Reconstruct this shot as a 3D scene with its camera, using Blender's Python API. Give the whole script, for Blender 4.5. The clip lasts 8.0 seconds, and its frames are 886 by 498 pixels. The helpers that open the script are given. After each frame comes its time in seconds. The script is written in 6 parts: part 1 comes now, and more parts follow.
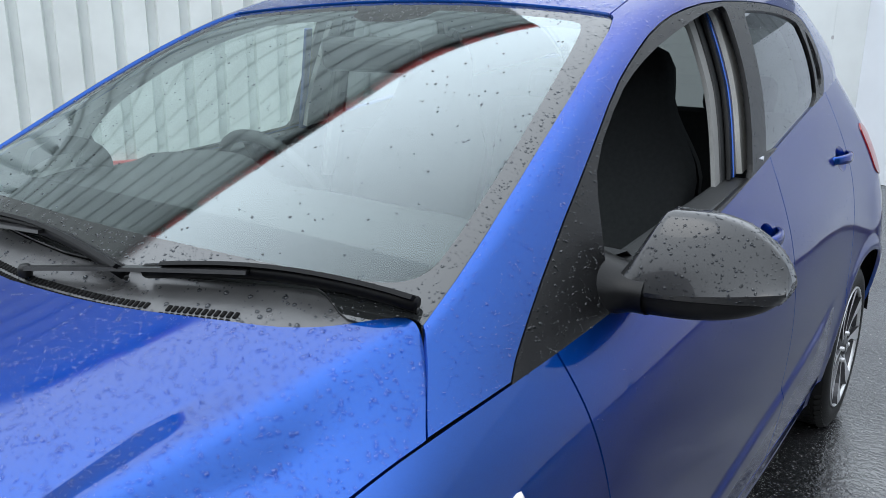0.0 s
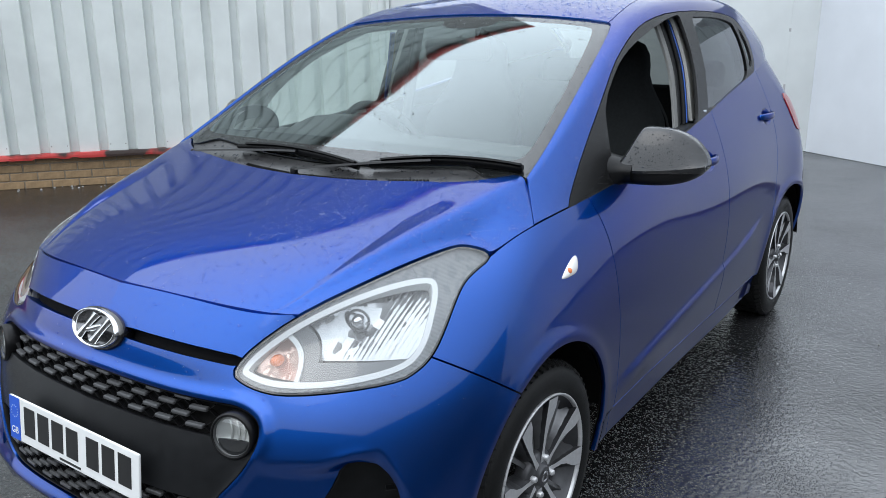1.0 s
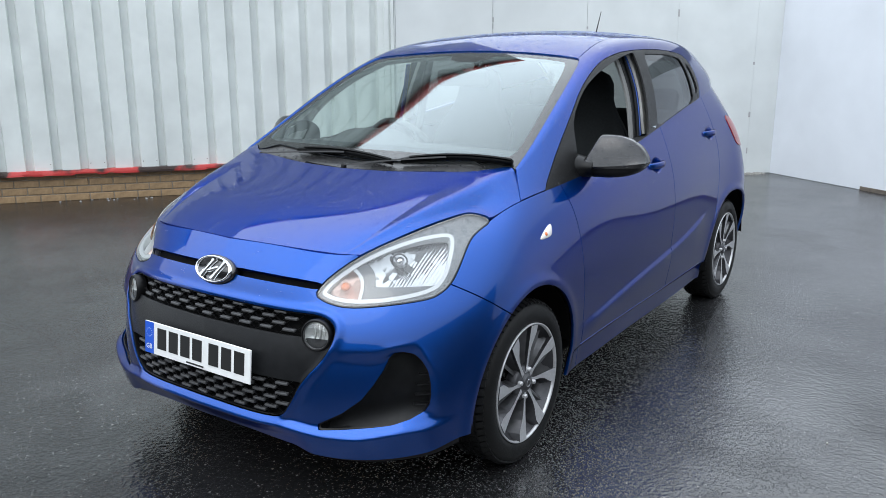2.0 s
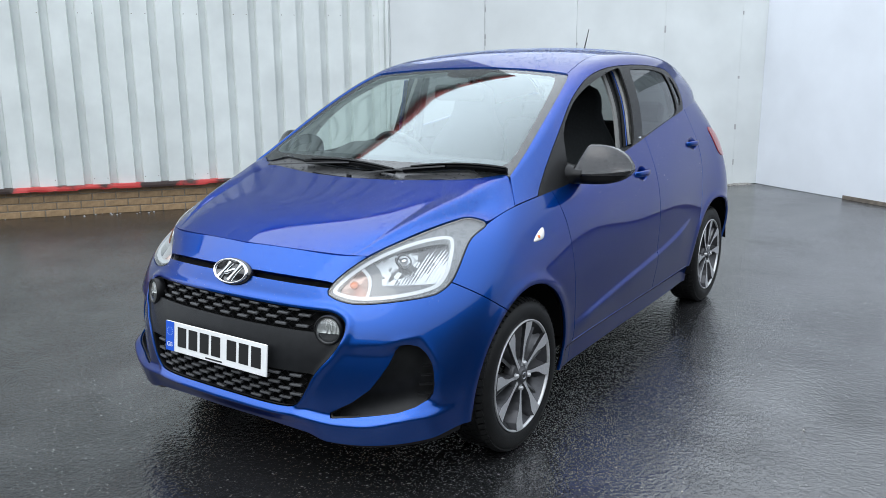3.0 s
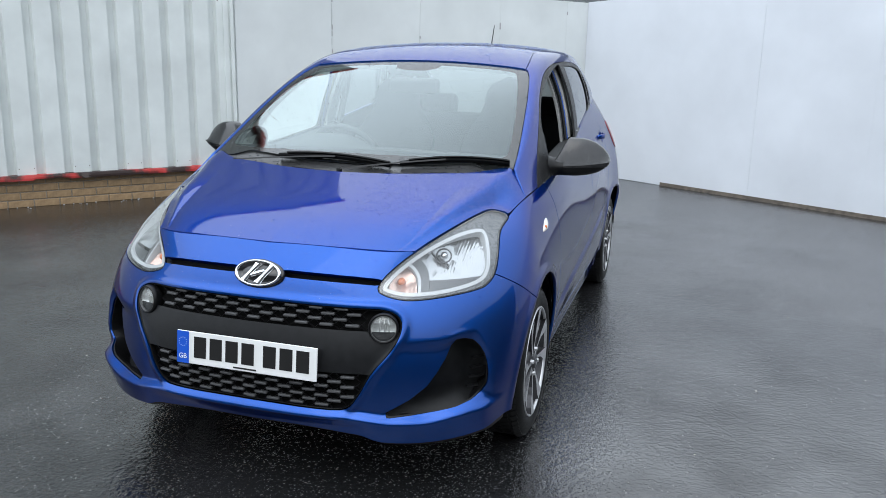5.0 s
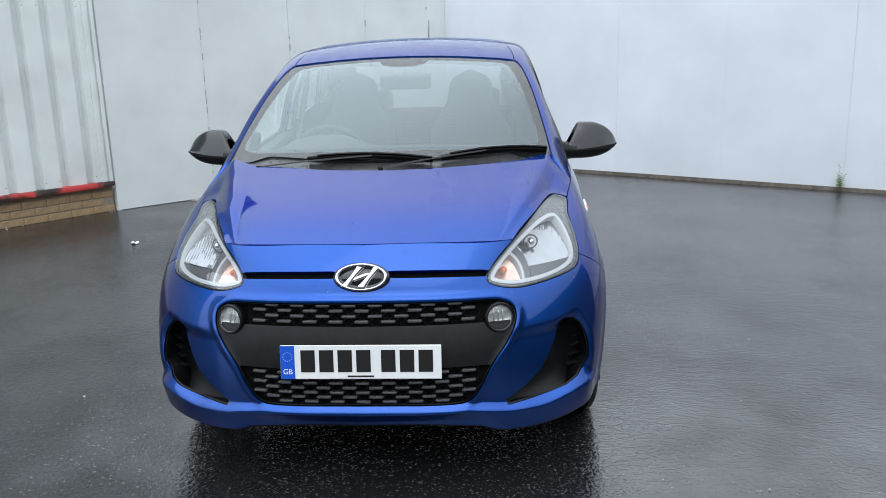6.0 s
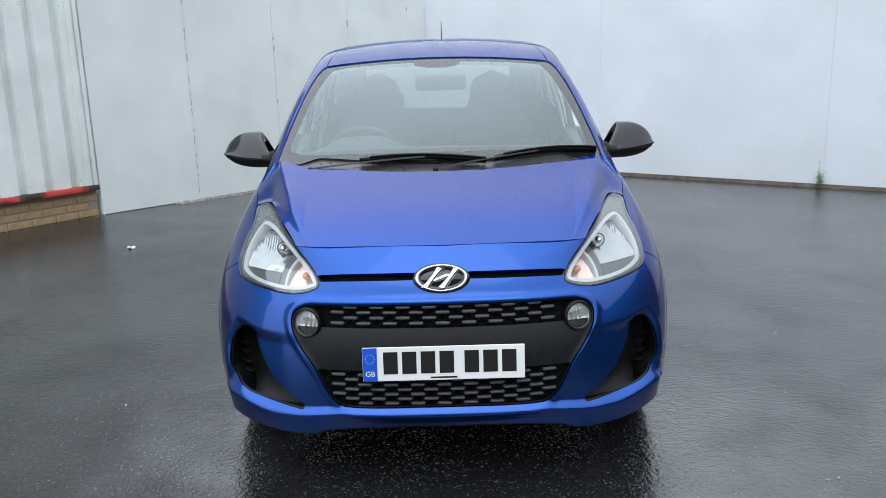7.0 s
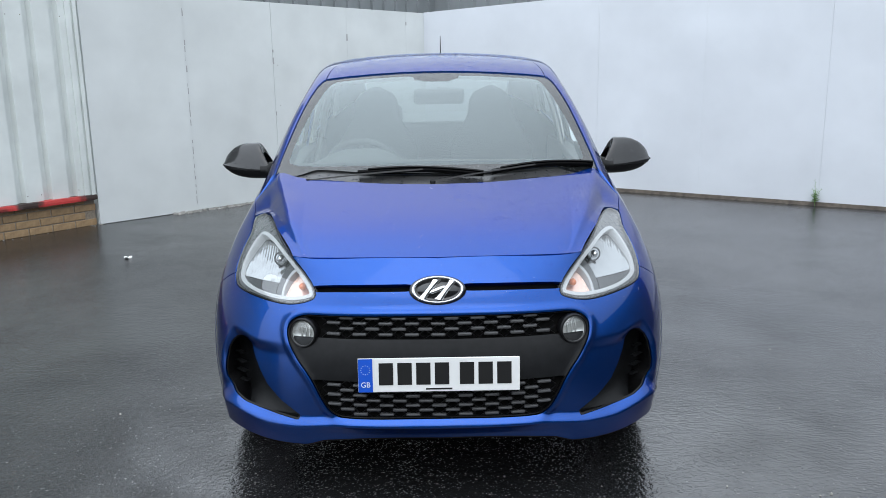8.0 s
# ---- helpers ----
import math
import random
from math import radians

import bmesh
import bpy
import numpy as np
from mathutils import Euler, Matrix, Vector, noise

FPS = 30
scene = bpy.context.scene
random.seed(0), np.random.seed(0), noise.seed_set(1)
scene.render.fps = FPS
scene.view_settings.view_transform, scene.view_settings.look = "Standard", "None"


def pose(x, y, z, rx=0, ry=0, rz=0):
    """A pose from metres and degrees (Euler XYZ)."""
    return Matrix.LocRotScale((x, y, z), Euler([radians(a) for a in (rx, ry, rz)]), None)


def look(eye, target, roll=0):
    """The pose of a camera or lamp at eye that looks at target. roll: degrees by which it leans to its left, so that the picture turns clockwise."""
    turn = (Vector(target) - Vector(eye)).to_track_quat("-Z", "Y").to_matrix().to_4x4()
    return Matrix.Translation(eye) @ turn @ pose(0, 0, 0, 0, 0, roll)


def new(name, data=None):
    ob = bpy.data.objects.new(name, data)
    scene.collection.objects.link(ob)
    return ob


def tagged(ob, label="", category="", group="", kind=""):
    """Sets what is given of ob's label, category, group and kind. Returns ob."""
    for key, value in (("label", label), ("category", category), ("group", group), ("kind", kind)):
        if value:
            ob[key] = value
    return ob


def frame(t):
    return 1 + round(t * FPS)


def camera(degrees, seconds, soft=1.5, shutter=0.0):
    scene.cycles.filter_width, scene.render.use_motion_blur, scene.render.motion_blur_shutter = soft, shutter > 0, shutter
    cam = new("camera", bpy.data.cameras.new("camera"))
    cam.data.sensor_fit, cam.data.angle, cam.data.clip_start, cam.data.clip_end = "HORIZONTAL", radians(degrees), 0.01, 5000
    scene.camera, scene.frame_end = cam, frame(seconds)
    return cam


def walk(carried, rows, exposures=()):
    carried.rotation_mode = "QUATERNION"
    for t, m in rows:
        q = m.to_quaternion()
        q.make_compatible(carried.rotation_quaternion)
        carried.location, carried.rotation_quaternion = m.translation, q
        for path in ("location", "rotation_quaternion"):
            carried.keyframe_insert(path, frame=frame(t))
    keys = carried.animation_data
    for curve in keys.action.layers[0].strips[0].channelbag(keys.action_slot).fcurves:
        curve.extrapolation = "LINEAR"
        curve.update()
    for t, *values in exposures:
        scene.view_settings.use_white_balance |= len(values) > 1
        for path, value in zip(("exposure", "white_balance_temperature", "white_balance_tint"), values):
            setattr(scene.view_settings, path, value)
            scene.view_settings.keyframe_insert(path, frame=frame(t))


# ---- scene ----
cam = camera(57.1, 8.0, soft=0.75)
PATH = [
    (0, (1.245, -0.591, 1.371), (0.11, 0.965, 0.834), 0.5),
    (0.5, (1.462, -1.1, 1.383), (0.335, 0.46, 0.838), -0.3),
    (1, (1.674, -1.634, 1.402), (0.564, -0.061, 0.859), -0.5),
    (1.5, (1.923, -2.082, 1.422), (0.818, -0.495, 0.912), -0.1),
    (3, (2.193, -2.556, 1.428), (1.101, -0.939, 0.989), -0.5),
    (3.5, (2.182, -2.57, 1.433), (1.099, -0.946, 1.0), 0.1),
    (4, (2.128, -2.605, 1.432), (1.098, -0.945, 1.003), 0.6),
    (4.5, (1.824, -2.799, 1.424), (0.973, -1.042, 0.989), 0.5),
    (4.7, (1.654, -2.884, 1.441), (0.905, -1.084, 0.993), 1.0),
    (5.8, (0.616, -3.123, 1.401), (0.419, -1.187, 0.941), -1.2),
    (6, (0.439, -3.189, 1.421), (0.314, -1.247, 0.957), -1.6),
    (6.5, (0.153, -3.222, 1.42), (0.121, -1.278, 0.951), -1.7),
    (7, (0.021, -3.21, 1.434), (0.017, -1.265, 0.968), -1.6),
    (7.5, (0.011, -3.228, 1.43), (0.008, -1.277, 0.988), -1.2),
    (8, (0.021, -3.226, 1.43), (0.026, -1.273, 0.998), -0.9),
]
walk(cam, [(t, look(eye, target, roll)) for t, eye, target, roll in PATH], ((0.0, .16), (0.5, .04), (1.0, .04), (2.0, .12), (3.5, .16), (4.5, .04), (6.0, -.06), (8.0, -.06)))

# ---- light ----
world = bpy.data.worlds.new("world")
scene.world = world
world.use_nodes = True
wn, wl = world.node_tree.nodes, world.node_tree.links
bg = wn["Background"]
sky = wn.new("ShaderNodeTexSky")
sky.sky_type = "NISHITA"
sky.sun_disc = False
sky.sun_elevation = radians(50)
sky.sun_rotation = radians(178)
sky.air_density, sky.dust_density, sky.ozone_density = 1.0, 4.0, 1.0
soft = wn.new("ShaderNodeMixRGB")           # overcast: most of the blue is lost in cloud
soft.inputs[0].default_value = 0.88
wco = wn.new("ShaderNodeTexCoord")
wsep = wn.new("ShaderNodeSeparateXYZ")
wl.new(wco.outputs["Generated"], wsep.inputs[0])
wup = wn.new("ShaderNodeMapRange")          # cloud is three times as bright overhead as at the horizon
wup.inputs[1].default_value, wup.inputs[2].default_value = 0.0, 1.0
wup.inputs[3].default_value, wup.inputs[4].default_value = 13.5, 35.0
wl.new(wsep.outputs[2], wup.inputs[0])
wcol = wn.new("ShaderNodeVectorMath")
wcol.operation = "SCALE"
wcol.inputs[0].default_value = (0.88, 0.965, 1.06)
wside = wn.new("ShaderNodeVectorMath")       # the cloud is thinner, and brighter, towards the south-west
wside.operation = "DOT_PRODUCT"
wside.inputs[1].default_value = (-0.80, -0.35, 0.0)
wl.new(wco.outputs["Generated"], wside.inputs[0])
wlean = wn.new("ShaderNodeMath")
wlean.operation = "MULTIPLY_ADD"
wlean.inputs[1].default_value, wlean.inputs[2].default_value = 0.40, 1.0
wl.new(wside.outputs["Value"], wlean.inputs[0])
wmul = wn.new("ShaderNodeMath")
wmul.operation = "MULTIPLY"
wl.new(wlean.outputs[0], wmul.inputs[0])
wl.new(wup.outputs[0], wmul.inputs[1])
wl.new(wmul.outputs[0], wcol.inputs["Scale"])
wl.new(sky.outputs[0], soft.inputs[1])
wl.new(wcol.outputs[0], soft.inputs[2])
wl.new(soft.outputs[0], bg.inputs[0])
bg.inputs[1].default_value = 0.091
sun_data = bpy.data.lights.new("sun", "SUN")
sun_data.energy, sun_data.angle, sun_data.color = 0.35, radians(40), (1.0, 0.97, 0.93)
sun = new("sun", sun_data)
sun.matrix_world = pose(0, 0, 8, 40, 0, 2)


# ---- materials ----
def mat(name, color=(0.5, 0.5, 0.5), rough=0.5, metal=0.0, coat=0.0, spec=0.5, noise_scale=0, amount=0.15, bump=0.0, bump_scale=200.0, stain=0.0, stain_scale=3.0):
    m = bpy.data.materials.new(name)
    m.use_nodes = True
    n, l = m.node_tree.nodes, m.node_tree.links
    b = n["Principled BSDF"]
    b.inputs["Base Color"].default_value = (*color, 1)
    b.inputs["Roughness"].default_value = rough
    b.inputs["Metallic"].default_value = metal
    b.inputs["Coat Weight"].default_value = coat
    b.inputs["Coat Roughness"].default_value = 0.02
    b.inputs["Specular IOR Level"].default_value = spec
    co = n.new("ShaderNodeTexCoord")
    if noise_scale:
        t = n.new("ShaderNodeTexNoise")
        t.inputs["Scale"].default_value = noise_scale
        t.inputs["Detail"].default_value = 6
        l.new(co.outputs["Object"], t.inputs["Vector"])
        t2 = n.new("ShaderNodeTexNoise")
        t2.inputs["Scale"].default_value = stain_scale
        t2.inputs["Detail"].default_value = 4
        l.new(co.outputs["Object"], t2.inputs["Vector"])
        r = n.new("ShaderNodeMapRange")
        r.inputs[1].default_value, r.inputs[2].default_value = 0.3, 0.7
        r.inputs[3].default_value, r.inputs[4].default_value = 1 - amount, 1 + amount
        l.new(t.outputs[0], r.inputs[0])
        r2 = n.new("ShaderNodeMapRange")
        r2.inputs[1].default_value, r2.inputs[2].default_value = 0.35, 0.7
        r2.inputs[3].default_value, r2.inputs[4].default_value = 1.0, 1 - stain
        l.new(t2.outputs[0], r2.inputs[0])
        mu = n.new("ShaderNodeMath")
        mu.operation = "MULTIPLY"
        l.new(r.outputs[0], mu.inputs[0])
        l.new(r2.outputs[0], mu.inputs[1])
        mx = n.new("ShaderNodeVectorMath")
        mx.operation = "SCALE"
        mx.inputs[0].default_value = color
        l.new(mu.outputs[0], mx.inputs["Scale"])
        l.new(mx.outputs[0], b.inputs["Base Color"])
        rr = n.new("ShaderNodeMapRange")
        rr.inputs[3].default_value, rr.inputs[4].default_value = max(0, rough - 0.08), min(1, rough + 0.08)
        l.new(t.outputs[0], rr.inputs[0])
        l.new(rr.outputs[0], b.inputs["Roughness"])
    if bump:
        t = n.new("ShaderNodeTexNoise")
        t.inputs["Scale"].default_value = bump_scale
        t.inputs["Detail"].default_value = 4
        l.new(co.outputs["Object"], t.inputs["Vector"])
        bp = n.new("ShaderNodeBump")
        bp.inputs["Strength"].default_value = bump
        bp.inputs["Distance"].default_value = 0.002
        l.new(t.outputs[0], bp.inputs["Height"])
        l.new(bp.outputs[0], b.inputs["Normal"])
    return m


def paint_mat():
    """Metallic blue paint under a clear coat, with fine flakes and a faint film of water."""
    m = mat("blue_metallic_paint", (0.0030, 0.057, 0.285), 0.36, 0.97, 1.0)
    n, l = m.node_tree.nodes, m.node_tree.links
    b = n["Principled BSDF"]
    co = n.new("ShaderNodeTexCoord")
    b.inputs["Specular Tint"].default_value = (0.0, 0.10, 0.24, 1)
    b.inputs["Coat IOR"].default_value = 1.42
    fl = n.new("ShaderNodeTexVoronoi")
    fl.inputs["Scale"].default_value = 1400
    l.new(co.outputs["Object"], fl.inputs["Vector"])
    mr = n.new("ShaderNodeMapRange")
    mr.inputs[3].default_value, mr.inputs[4].default_value = 0.82, 1.2
    l.new(fl.outputs["Color"], mr.inputs[0])
    sc = n.new("ShaderNodeVectorMath")
    sc.operation = "SCALE"
    sc.inputs[0].default_value = (0.0030, 0.057, 0.285)
    l.new(mr.outputs[0], sc.inputs["Scale"])
    l.new(sc.outputs[0], b.inputs["Base Color"])
    wet = n.new("ShaderNodeTexNoise")
    wet.inputs["Scale"].default_value = 9
    wet.inputs["Detail"].default_value = 5
    l.new(co.outputs["Object"], wet.inputs["Vector"])
    wr = n.new("ShaderNodeMapRange")
    wr.inputs[1].default_value, wr.inputs[2].default_value = 0.4, 0.75
    wr.inputs[3].default_value, wr.inputs[4].default_value = 0.03, 0.09
    l.new(wet.outputs[0], wr.inputs[0])
    l.new(wr.outputs[0], b.inputs["Coat Roughness"])
    return m


def glass_mat(name, tint, ior=1.5, rough=0.0, faces=1.9, shine=(1, 1, 1), bend=5.0):
    m = bpy.data.materials.new(name)
    m.use_nodes = True
    n, l = m.node_tree.nodes, m.node_tree.links
    n.remove(n["Principled BSDF"])
    t = n.new("ShaderNodeBsdfTransparent")
    t.inputs[0].default_value = (*tint, 1)
    g = n.new("ShaderNodeBsdfGlossy")
    g.inputs["Roughness"].default_value = rough
    g.inputs[0].default_value = (*shine, 1)
    f = n.new("ShaderNodeLayerWeight")          # gloss rises towards a grazing view, alike from both sides
    f.inputs[0].default_value = 0.5
    base = ((ior - 1) / (ior + 1)) ** 2
    p5 = n.new("ShaderNodeMath")
    p5.operation = "POWER"
    p5.inputs[1].default_value = bend
    l.new(f.outputs["Facing"], p5.inputs[0])
    sch = n.new("ShaderNodeMath")
    sch.operation = "MULTIPLY_ADD"
    sch.inputs[1].default_value, sch.inputs[2].default_value = 1 - base, base
    l.new(p5.outputs[0], sch.inputs[0])
    s = n.new("ShaderNodeMixShader")
    two = n.new("ShaderNodeMath")               # both faces of the pane reflect
    two.operation, two.use_clamp = "MULTIPLY", True
    two.inputs[1].default_value = faces
    l.new(sch.outputs[0], two.inputs[0])
    l.new(two.outputs[0], s.inputs[0])
    l.new(t.outputs[0], s.inputs[1])
    l.new(g.outputs[0], s.inputs[2])
    l.new(s.outputs[0], n["Material Output"].inputs[0])
    return m


def asphalt_mat():
    """Wet asphalt: dark binder, paler chippings, puddled film that makes patches smooth."""
    m = mat("wet_asphalt", (0.02, 0.02, 0.021), 0.4)
    n, l = m.node_tree.nodes, m.node_tree.links
    b = n["Principled BSDF"]
    co = n.new("ShaderNodeTexCoord")
    v = n.new("ShaderNodeTexVoronoi")
    v.inputs["Scale"].default_value = 165
    l.new(co.outputs["Object"], v.inputs["Vector"])
    big = n.new("ShaderNodeTexNoise")
    big.inputs["Scale"].default_value = 0.55
    big.inputs["Detail"].default_value = 7
    big.inputs["Roughness"].default_value = 0.62
    l.new(co.outputs["Object"], big.inputs["Vector"])
    sp = n.new("ShaderNodeSeparateColor")
    l.new(v.outputs["Color"], sp.inputs[0])
    r = n.new("ShaderNodeValToRGB")
    r.color_ramp.elements[0].color = (0.008, 0.008, 0.009, 1)
    r.color_ramp.elements[1].color = (0.11, 0.107, 0.103, 1)
    r.color_ramp.elements[1].position = 1.0
    e = r.color_ramp.elements.new(0.9)
    e.color = (0.018, 0.018, 0.019, 1)
    e = r.color_ramp.elements.new(0.985)
    e.color = (0.022, 0.022, 0.022, 1)
    l.new(sp.outputs[0], r.inputs[0])
    far = n.new("ShaderNodeVectorMath")         # asphalt that has half dried, paler, in the corner by the east wall
    far.operation = "DISTANCE"
    far.inputs[1].default_value = (2.3, 4.5, 0)
    l.new(co.outputs["Object"], far.inputs[0])
    add = n.new("ShaderNodeMath")
    add.operation = "MULTIPLY_ADD"
    add.inputs[1].default_value = 5.0
    l.new(big.outputs[0], add.inputs[0])
    l.new(far.outputs["Value"], add.inputs[2])
    dry = n.new("ShaderNodeMapRange")
    dry.interpolation_type = "SMOOTHSTEP"
    dry.inputs[1].default_value, dry.inputs[2].default_value = 3.7, 6.6
    dry.inputs[3].default_value, dry.inputs[4].default_value = 2.5, 1.0
    l.new(add.outputs[0], dry.inputs[0])
    sheen_spot = n.new("ShaderNodeVectorMath")        # a patch of standing water in front of the car, its bright reflection boosted
    sheen_spot.operation = "DISTANCE"
    sheen_spot.inputs[1].default_value = (-0.90, -0.30, 0)
    l.new(co.outputs["Object"], sheen_spot.inputs[0])
    mid = n.new("ShaderNodeTexNoise")
    mid.inputs["Scale"].default_value = 2.6
    mid.inputs["Detail"].default_value = 8
    l.new(co.outputs["Object"], mid.inputs["Vector"])
    wadd = n.new("ShaderNodeMath")
    wadd.operation = "MULTIPLY_ADD"
    wadd.inputs[1].default_value = 1.5
    l.new(mid.outputs[0], wadd.inputs[0])
    l.new(sheen_spot.outputs["Value"], wadd.inputs[2])
    wfac = n.new("ShaderNodeMapRange")
    wfac.inputs[1].default_value, wfac.inputs[2].default_value = 0.94, 1.20
    wfac.inputs[3].default_value, wfac.inputs[4].default_value = 1.7, 0.95
    l.new(wadd.outputs[0], wfac.inputs[0])
    place = n.new("ShaderNodeSeparateXYZ")      # sheen is graded by position: the west side is duller
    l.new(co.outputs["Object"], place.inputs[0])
    east_sheen = n.new("ShaderNodeMapRange")
    east_sheen.inputs[1].default_value, east_sheen.inputs[2].default_value = -2.5, 2.6
    east_sheen.inputs[3].default_value, east_sheen.inputs[4].default_value = 0.56, 1.44
    l.new(place.outputs[0], east_sheen.inputs[0])
    wet = n.new("ShaderNodeMath")
    wet.operation = "MULTIPLY"
    blot = n.new("ShaderNodeTexNoise")          # blots of standing film, where the sheen is stronger
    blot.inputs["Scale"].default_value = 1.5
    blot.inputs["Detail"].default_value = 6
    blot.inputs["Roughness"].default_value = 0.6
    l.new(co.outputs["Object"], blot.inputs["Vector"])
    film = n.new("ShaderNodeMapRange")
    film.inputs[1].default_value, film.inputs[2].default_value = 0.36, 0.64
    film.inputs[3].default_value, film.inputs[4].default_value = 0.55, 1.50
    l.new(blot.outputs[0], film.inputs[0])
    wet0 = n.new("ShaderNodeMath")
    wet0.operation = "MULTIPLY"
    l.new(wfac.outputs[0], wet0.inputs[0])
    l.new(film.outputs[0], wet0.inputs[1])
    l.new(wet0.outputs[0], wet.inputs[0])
    l.new(east_sheen.outputs[0], wet.inputs[1])
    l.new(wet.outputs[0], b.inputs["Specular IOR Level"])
    pale = n.new("ShaderNodeVectorMath")
    pale.operation = "SCALE"
    l.new(r.outputs[0], pale.inputs[0])
    spot_pale = n.new("ShaderNodeMapRange")          # the patch's reflection is also painted in, as a paler base colour
    spot_pale.inputs[1].default_value, spot_pale.inputs[2].default_value = 0.94, 1.22
    spot_pale.inputs[3].default_value, spot_pale.inputs[4].default_value = 1.7, 1.0
    l.new(wadd.outputs[0], spot_pale.inputs[0])
    both_pale = n.new("ShaderNodeMath")
    both_pale.operation = "MULTIPLY"
    l.new(dry.outputs[0], both_pale.inputs[0])
    l.new(spot_pale.outputs[0], both_pale.inputs[1])
    l.new(both_pale.outputs[0], pale.inputs["Scale"])
    l.new(pale.outputs[0], b.inputs["Base Color"])
    pr = n.new("ShaderNodeMapRange")
    b.inputs["Specular IOR Level"].default_value = 0.60
    pr.inputs[1].default_value, pr.inputs[2].default_value = 0.42, 0.60
    pr.inputs[3].default_value, pr.inputs[4].default_value = 0.17, 0.05
    l.new(big.outputs[0], pr.inputs[0])
    l.new(pr.outputs[0], b.inputs["Roughness"])
    dome = n.new("ShaderNodeMapRange")          # stones stand out of the film of water as low domes, more of them where it has drained
    dome.inputs[1].default_value, dome.inputs[2].default_value = 0.0, 0.55
    dome.inputs[3].default_value, dome.inputs[4].default_value = 1.0, 0.0
    l.new(v.outputs["Distance"], dome.inputs[0])
    level = n.new("ShaderNodeMapRange")
    level.inputs[1].default_value, level.inputs[2].default_value = 0.38, 0.62
    level.inputs[3].default_value, level.inputs[4].default_value = 0.10, 0.72
    l.new(big.outputs[0], level.inputs[0])
    proud = n.new("ShaderNodeMath")
    proud.operation, proud.use_clamp = "SUBTRACT", True
    l.new(sp.outputs[1], proud.inputs[0])
    l.new(level.outputs[0], proud.inputs[1])
    stone = n.new("ShaderNodeMath")
    stone.operation = "MULTIPLY"
    l.new(dome.outputs[0], stone.inputs[0])
    l.new(proud.outputs[0], stone.inputs[1])
    fine = n.new("ShaderNodeTexNoise")
    fine.inputs["Scale"].default_value = 62
    fine.inputs["Detail"].default_value = 3
    l.new(co.outputs["Object"], fine.inputs["Vector"])
    mx = n.new("ShaderNodeMath")
    mx.operation = "MULTIPLY_ADD"
    mx.inputs[1].default_value = 0.55
    l.new(fine.outputs[0], mx.inputs[0])
    lumps = n.new("ShaderNodeTexNoise")         # slow unevenness of the rolled surface
    lumps.inputs["Scale"].default_value = 24
    lumps.inputs["Detail"].default_value = 3
    l.new(co.outputs["Object"], lumps.inputs["Vector"])
    lift = n.new("ShaderNodeMath")
    lift.operation = "MULTIPLY_ADD"
    lift.inputs[1].default_value = 0.50
    l.new(lumps.outputs[0], lift.inputs[0])
    l.new(stone.outputs[0], lift.inputs[2])
    l.new(lift.outputs[0], mx.inputs[2])
    bp = n.new("ShaderNodeBump")
    bp.inputs["Strength"].default_value = 1.0
    bp.inputs["Distance"].default_value = 0.0040
    l.new(mx.outputs[0], bp.inputs["Height"])
    l.new(bp.outputs[0], b.inputs["Normal"])
    return m


PAINT = paint_mat()
ASPHALT = asphalt_mat()
GLASS = glass_mat("clear_glass", (0.88, 0.94, 0.91), 1.52)
SCREENGLASS = glass_mat("coated_windscreen_glass", (0.86, 0.94, 0.91), 1.22, rough=0.03, faces=1.2, shine=(0.88, 0.98, 1.0), bend=2.9)
REARGLASSMAT = glass_mat("rear_screen_glass", (0.26, 0.28, 0.275), 1.52)
TINTED = glass_mat("privacy_glass", (0.26, 0.28, 0.28), 1.52, faces=1.4, shine=(0.72, 0.74, 0.76))
LENS = glass_mat("lamp_lens", (0.92, 0.94, 0.95), 1.58, faces=1.6)
BLACK = mat("black_plastic", (0.005, 0.005, 0.0055), 0.36, spec=0.24, noise_scale=60, amount=0.25, bump=0.15, bump_scale=900)
BARGREY = mat("grille_bar_plastic", (0.060, 0.061, 0.063), 0.36, noise_scale=40, amount=0.1)
GREYPL = mat("grey_bumper_plastic", (0.009, 0.0095, 0.0105), 0.34, spec=0.26, noise_scale=40, amount=0.2, bump=0.2, bump_scale=1200)
GLOSSBLACK = mat("gloss_black", (0.010, 0.010, 0.011), 0.16, coat=0.6)
FRIT = mat("black_frit", (0.011, 0.012, 0.012), 0.06, spec=0.8)
COWLPL = mat("wet_cowl_plastic", (0.040, 0.040, 0.041), 0.30, spec=0.8, noise_scale=30, amount=0.2, bump=0.15, bump_scale=700)
FOGGREY = mat("fog_lamp_reflector", (0.78, 0.78, 0.75), 0.20, 0.5)
RUBBER = mat("tyre_rubber", (0.006, 0.006, 0.006), 0.55, spec=0.25, noise_scale=30, amount=0.3, bump=0.3, bump_scale=400)
WIPER = mat("wiper_rubber", (0.0025, 0.0025, 0.003), 0.45, spec=0.12, noise_scale=40, amount=0.3)
ARMGREY = mat("wiper_arm_paint", (0.012, 0.012, 0.013), 0.34, spec=0.5, noise_scale=40, amount=0.2)
SEAL = mat("rubber_seal", (0.010, 0.010, 0.010), 0.5)
CHROME = mat("chrome", (0.82, 0.82, 0.83), 0.12, 1.0)
ALLOY = mat("machined_alloy", (0.58, 0.58, 0.59), 0.34, 0.6, noise_scale=80, amount=0.08)
ALLOYDARK = mat("dark_alloy", (0.075, 0.075, 0.08), 0.40, 0.6, noise_scale=50, amount=0.15)
LAMPGREY = mat("lamp_bezel", (0.09, 0.092, 0.095), 0.3, 0.4)
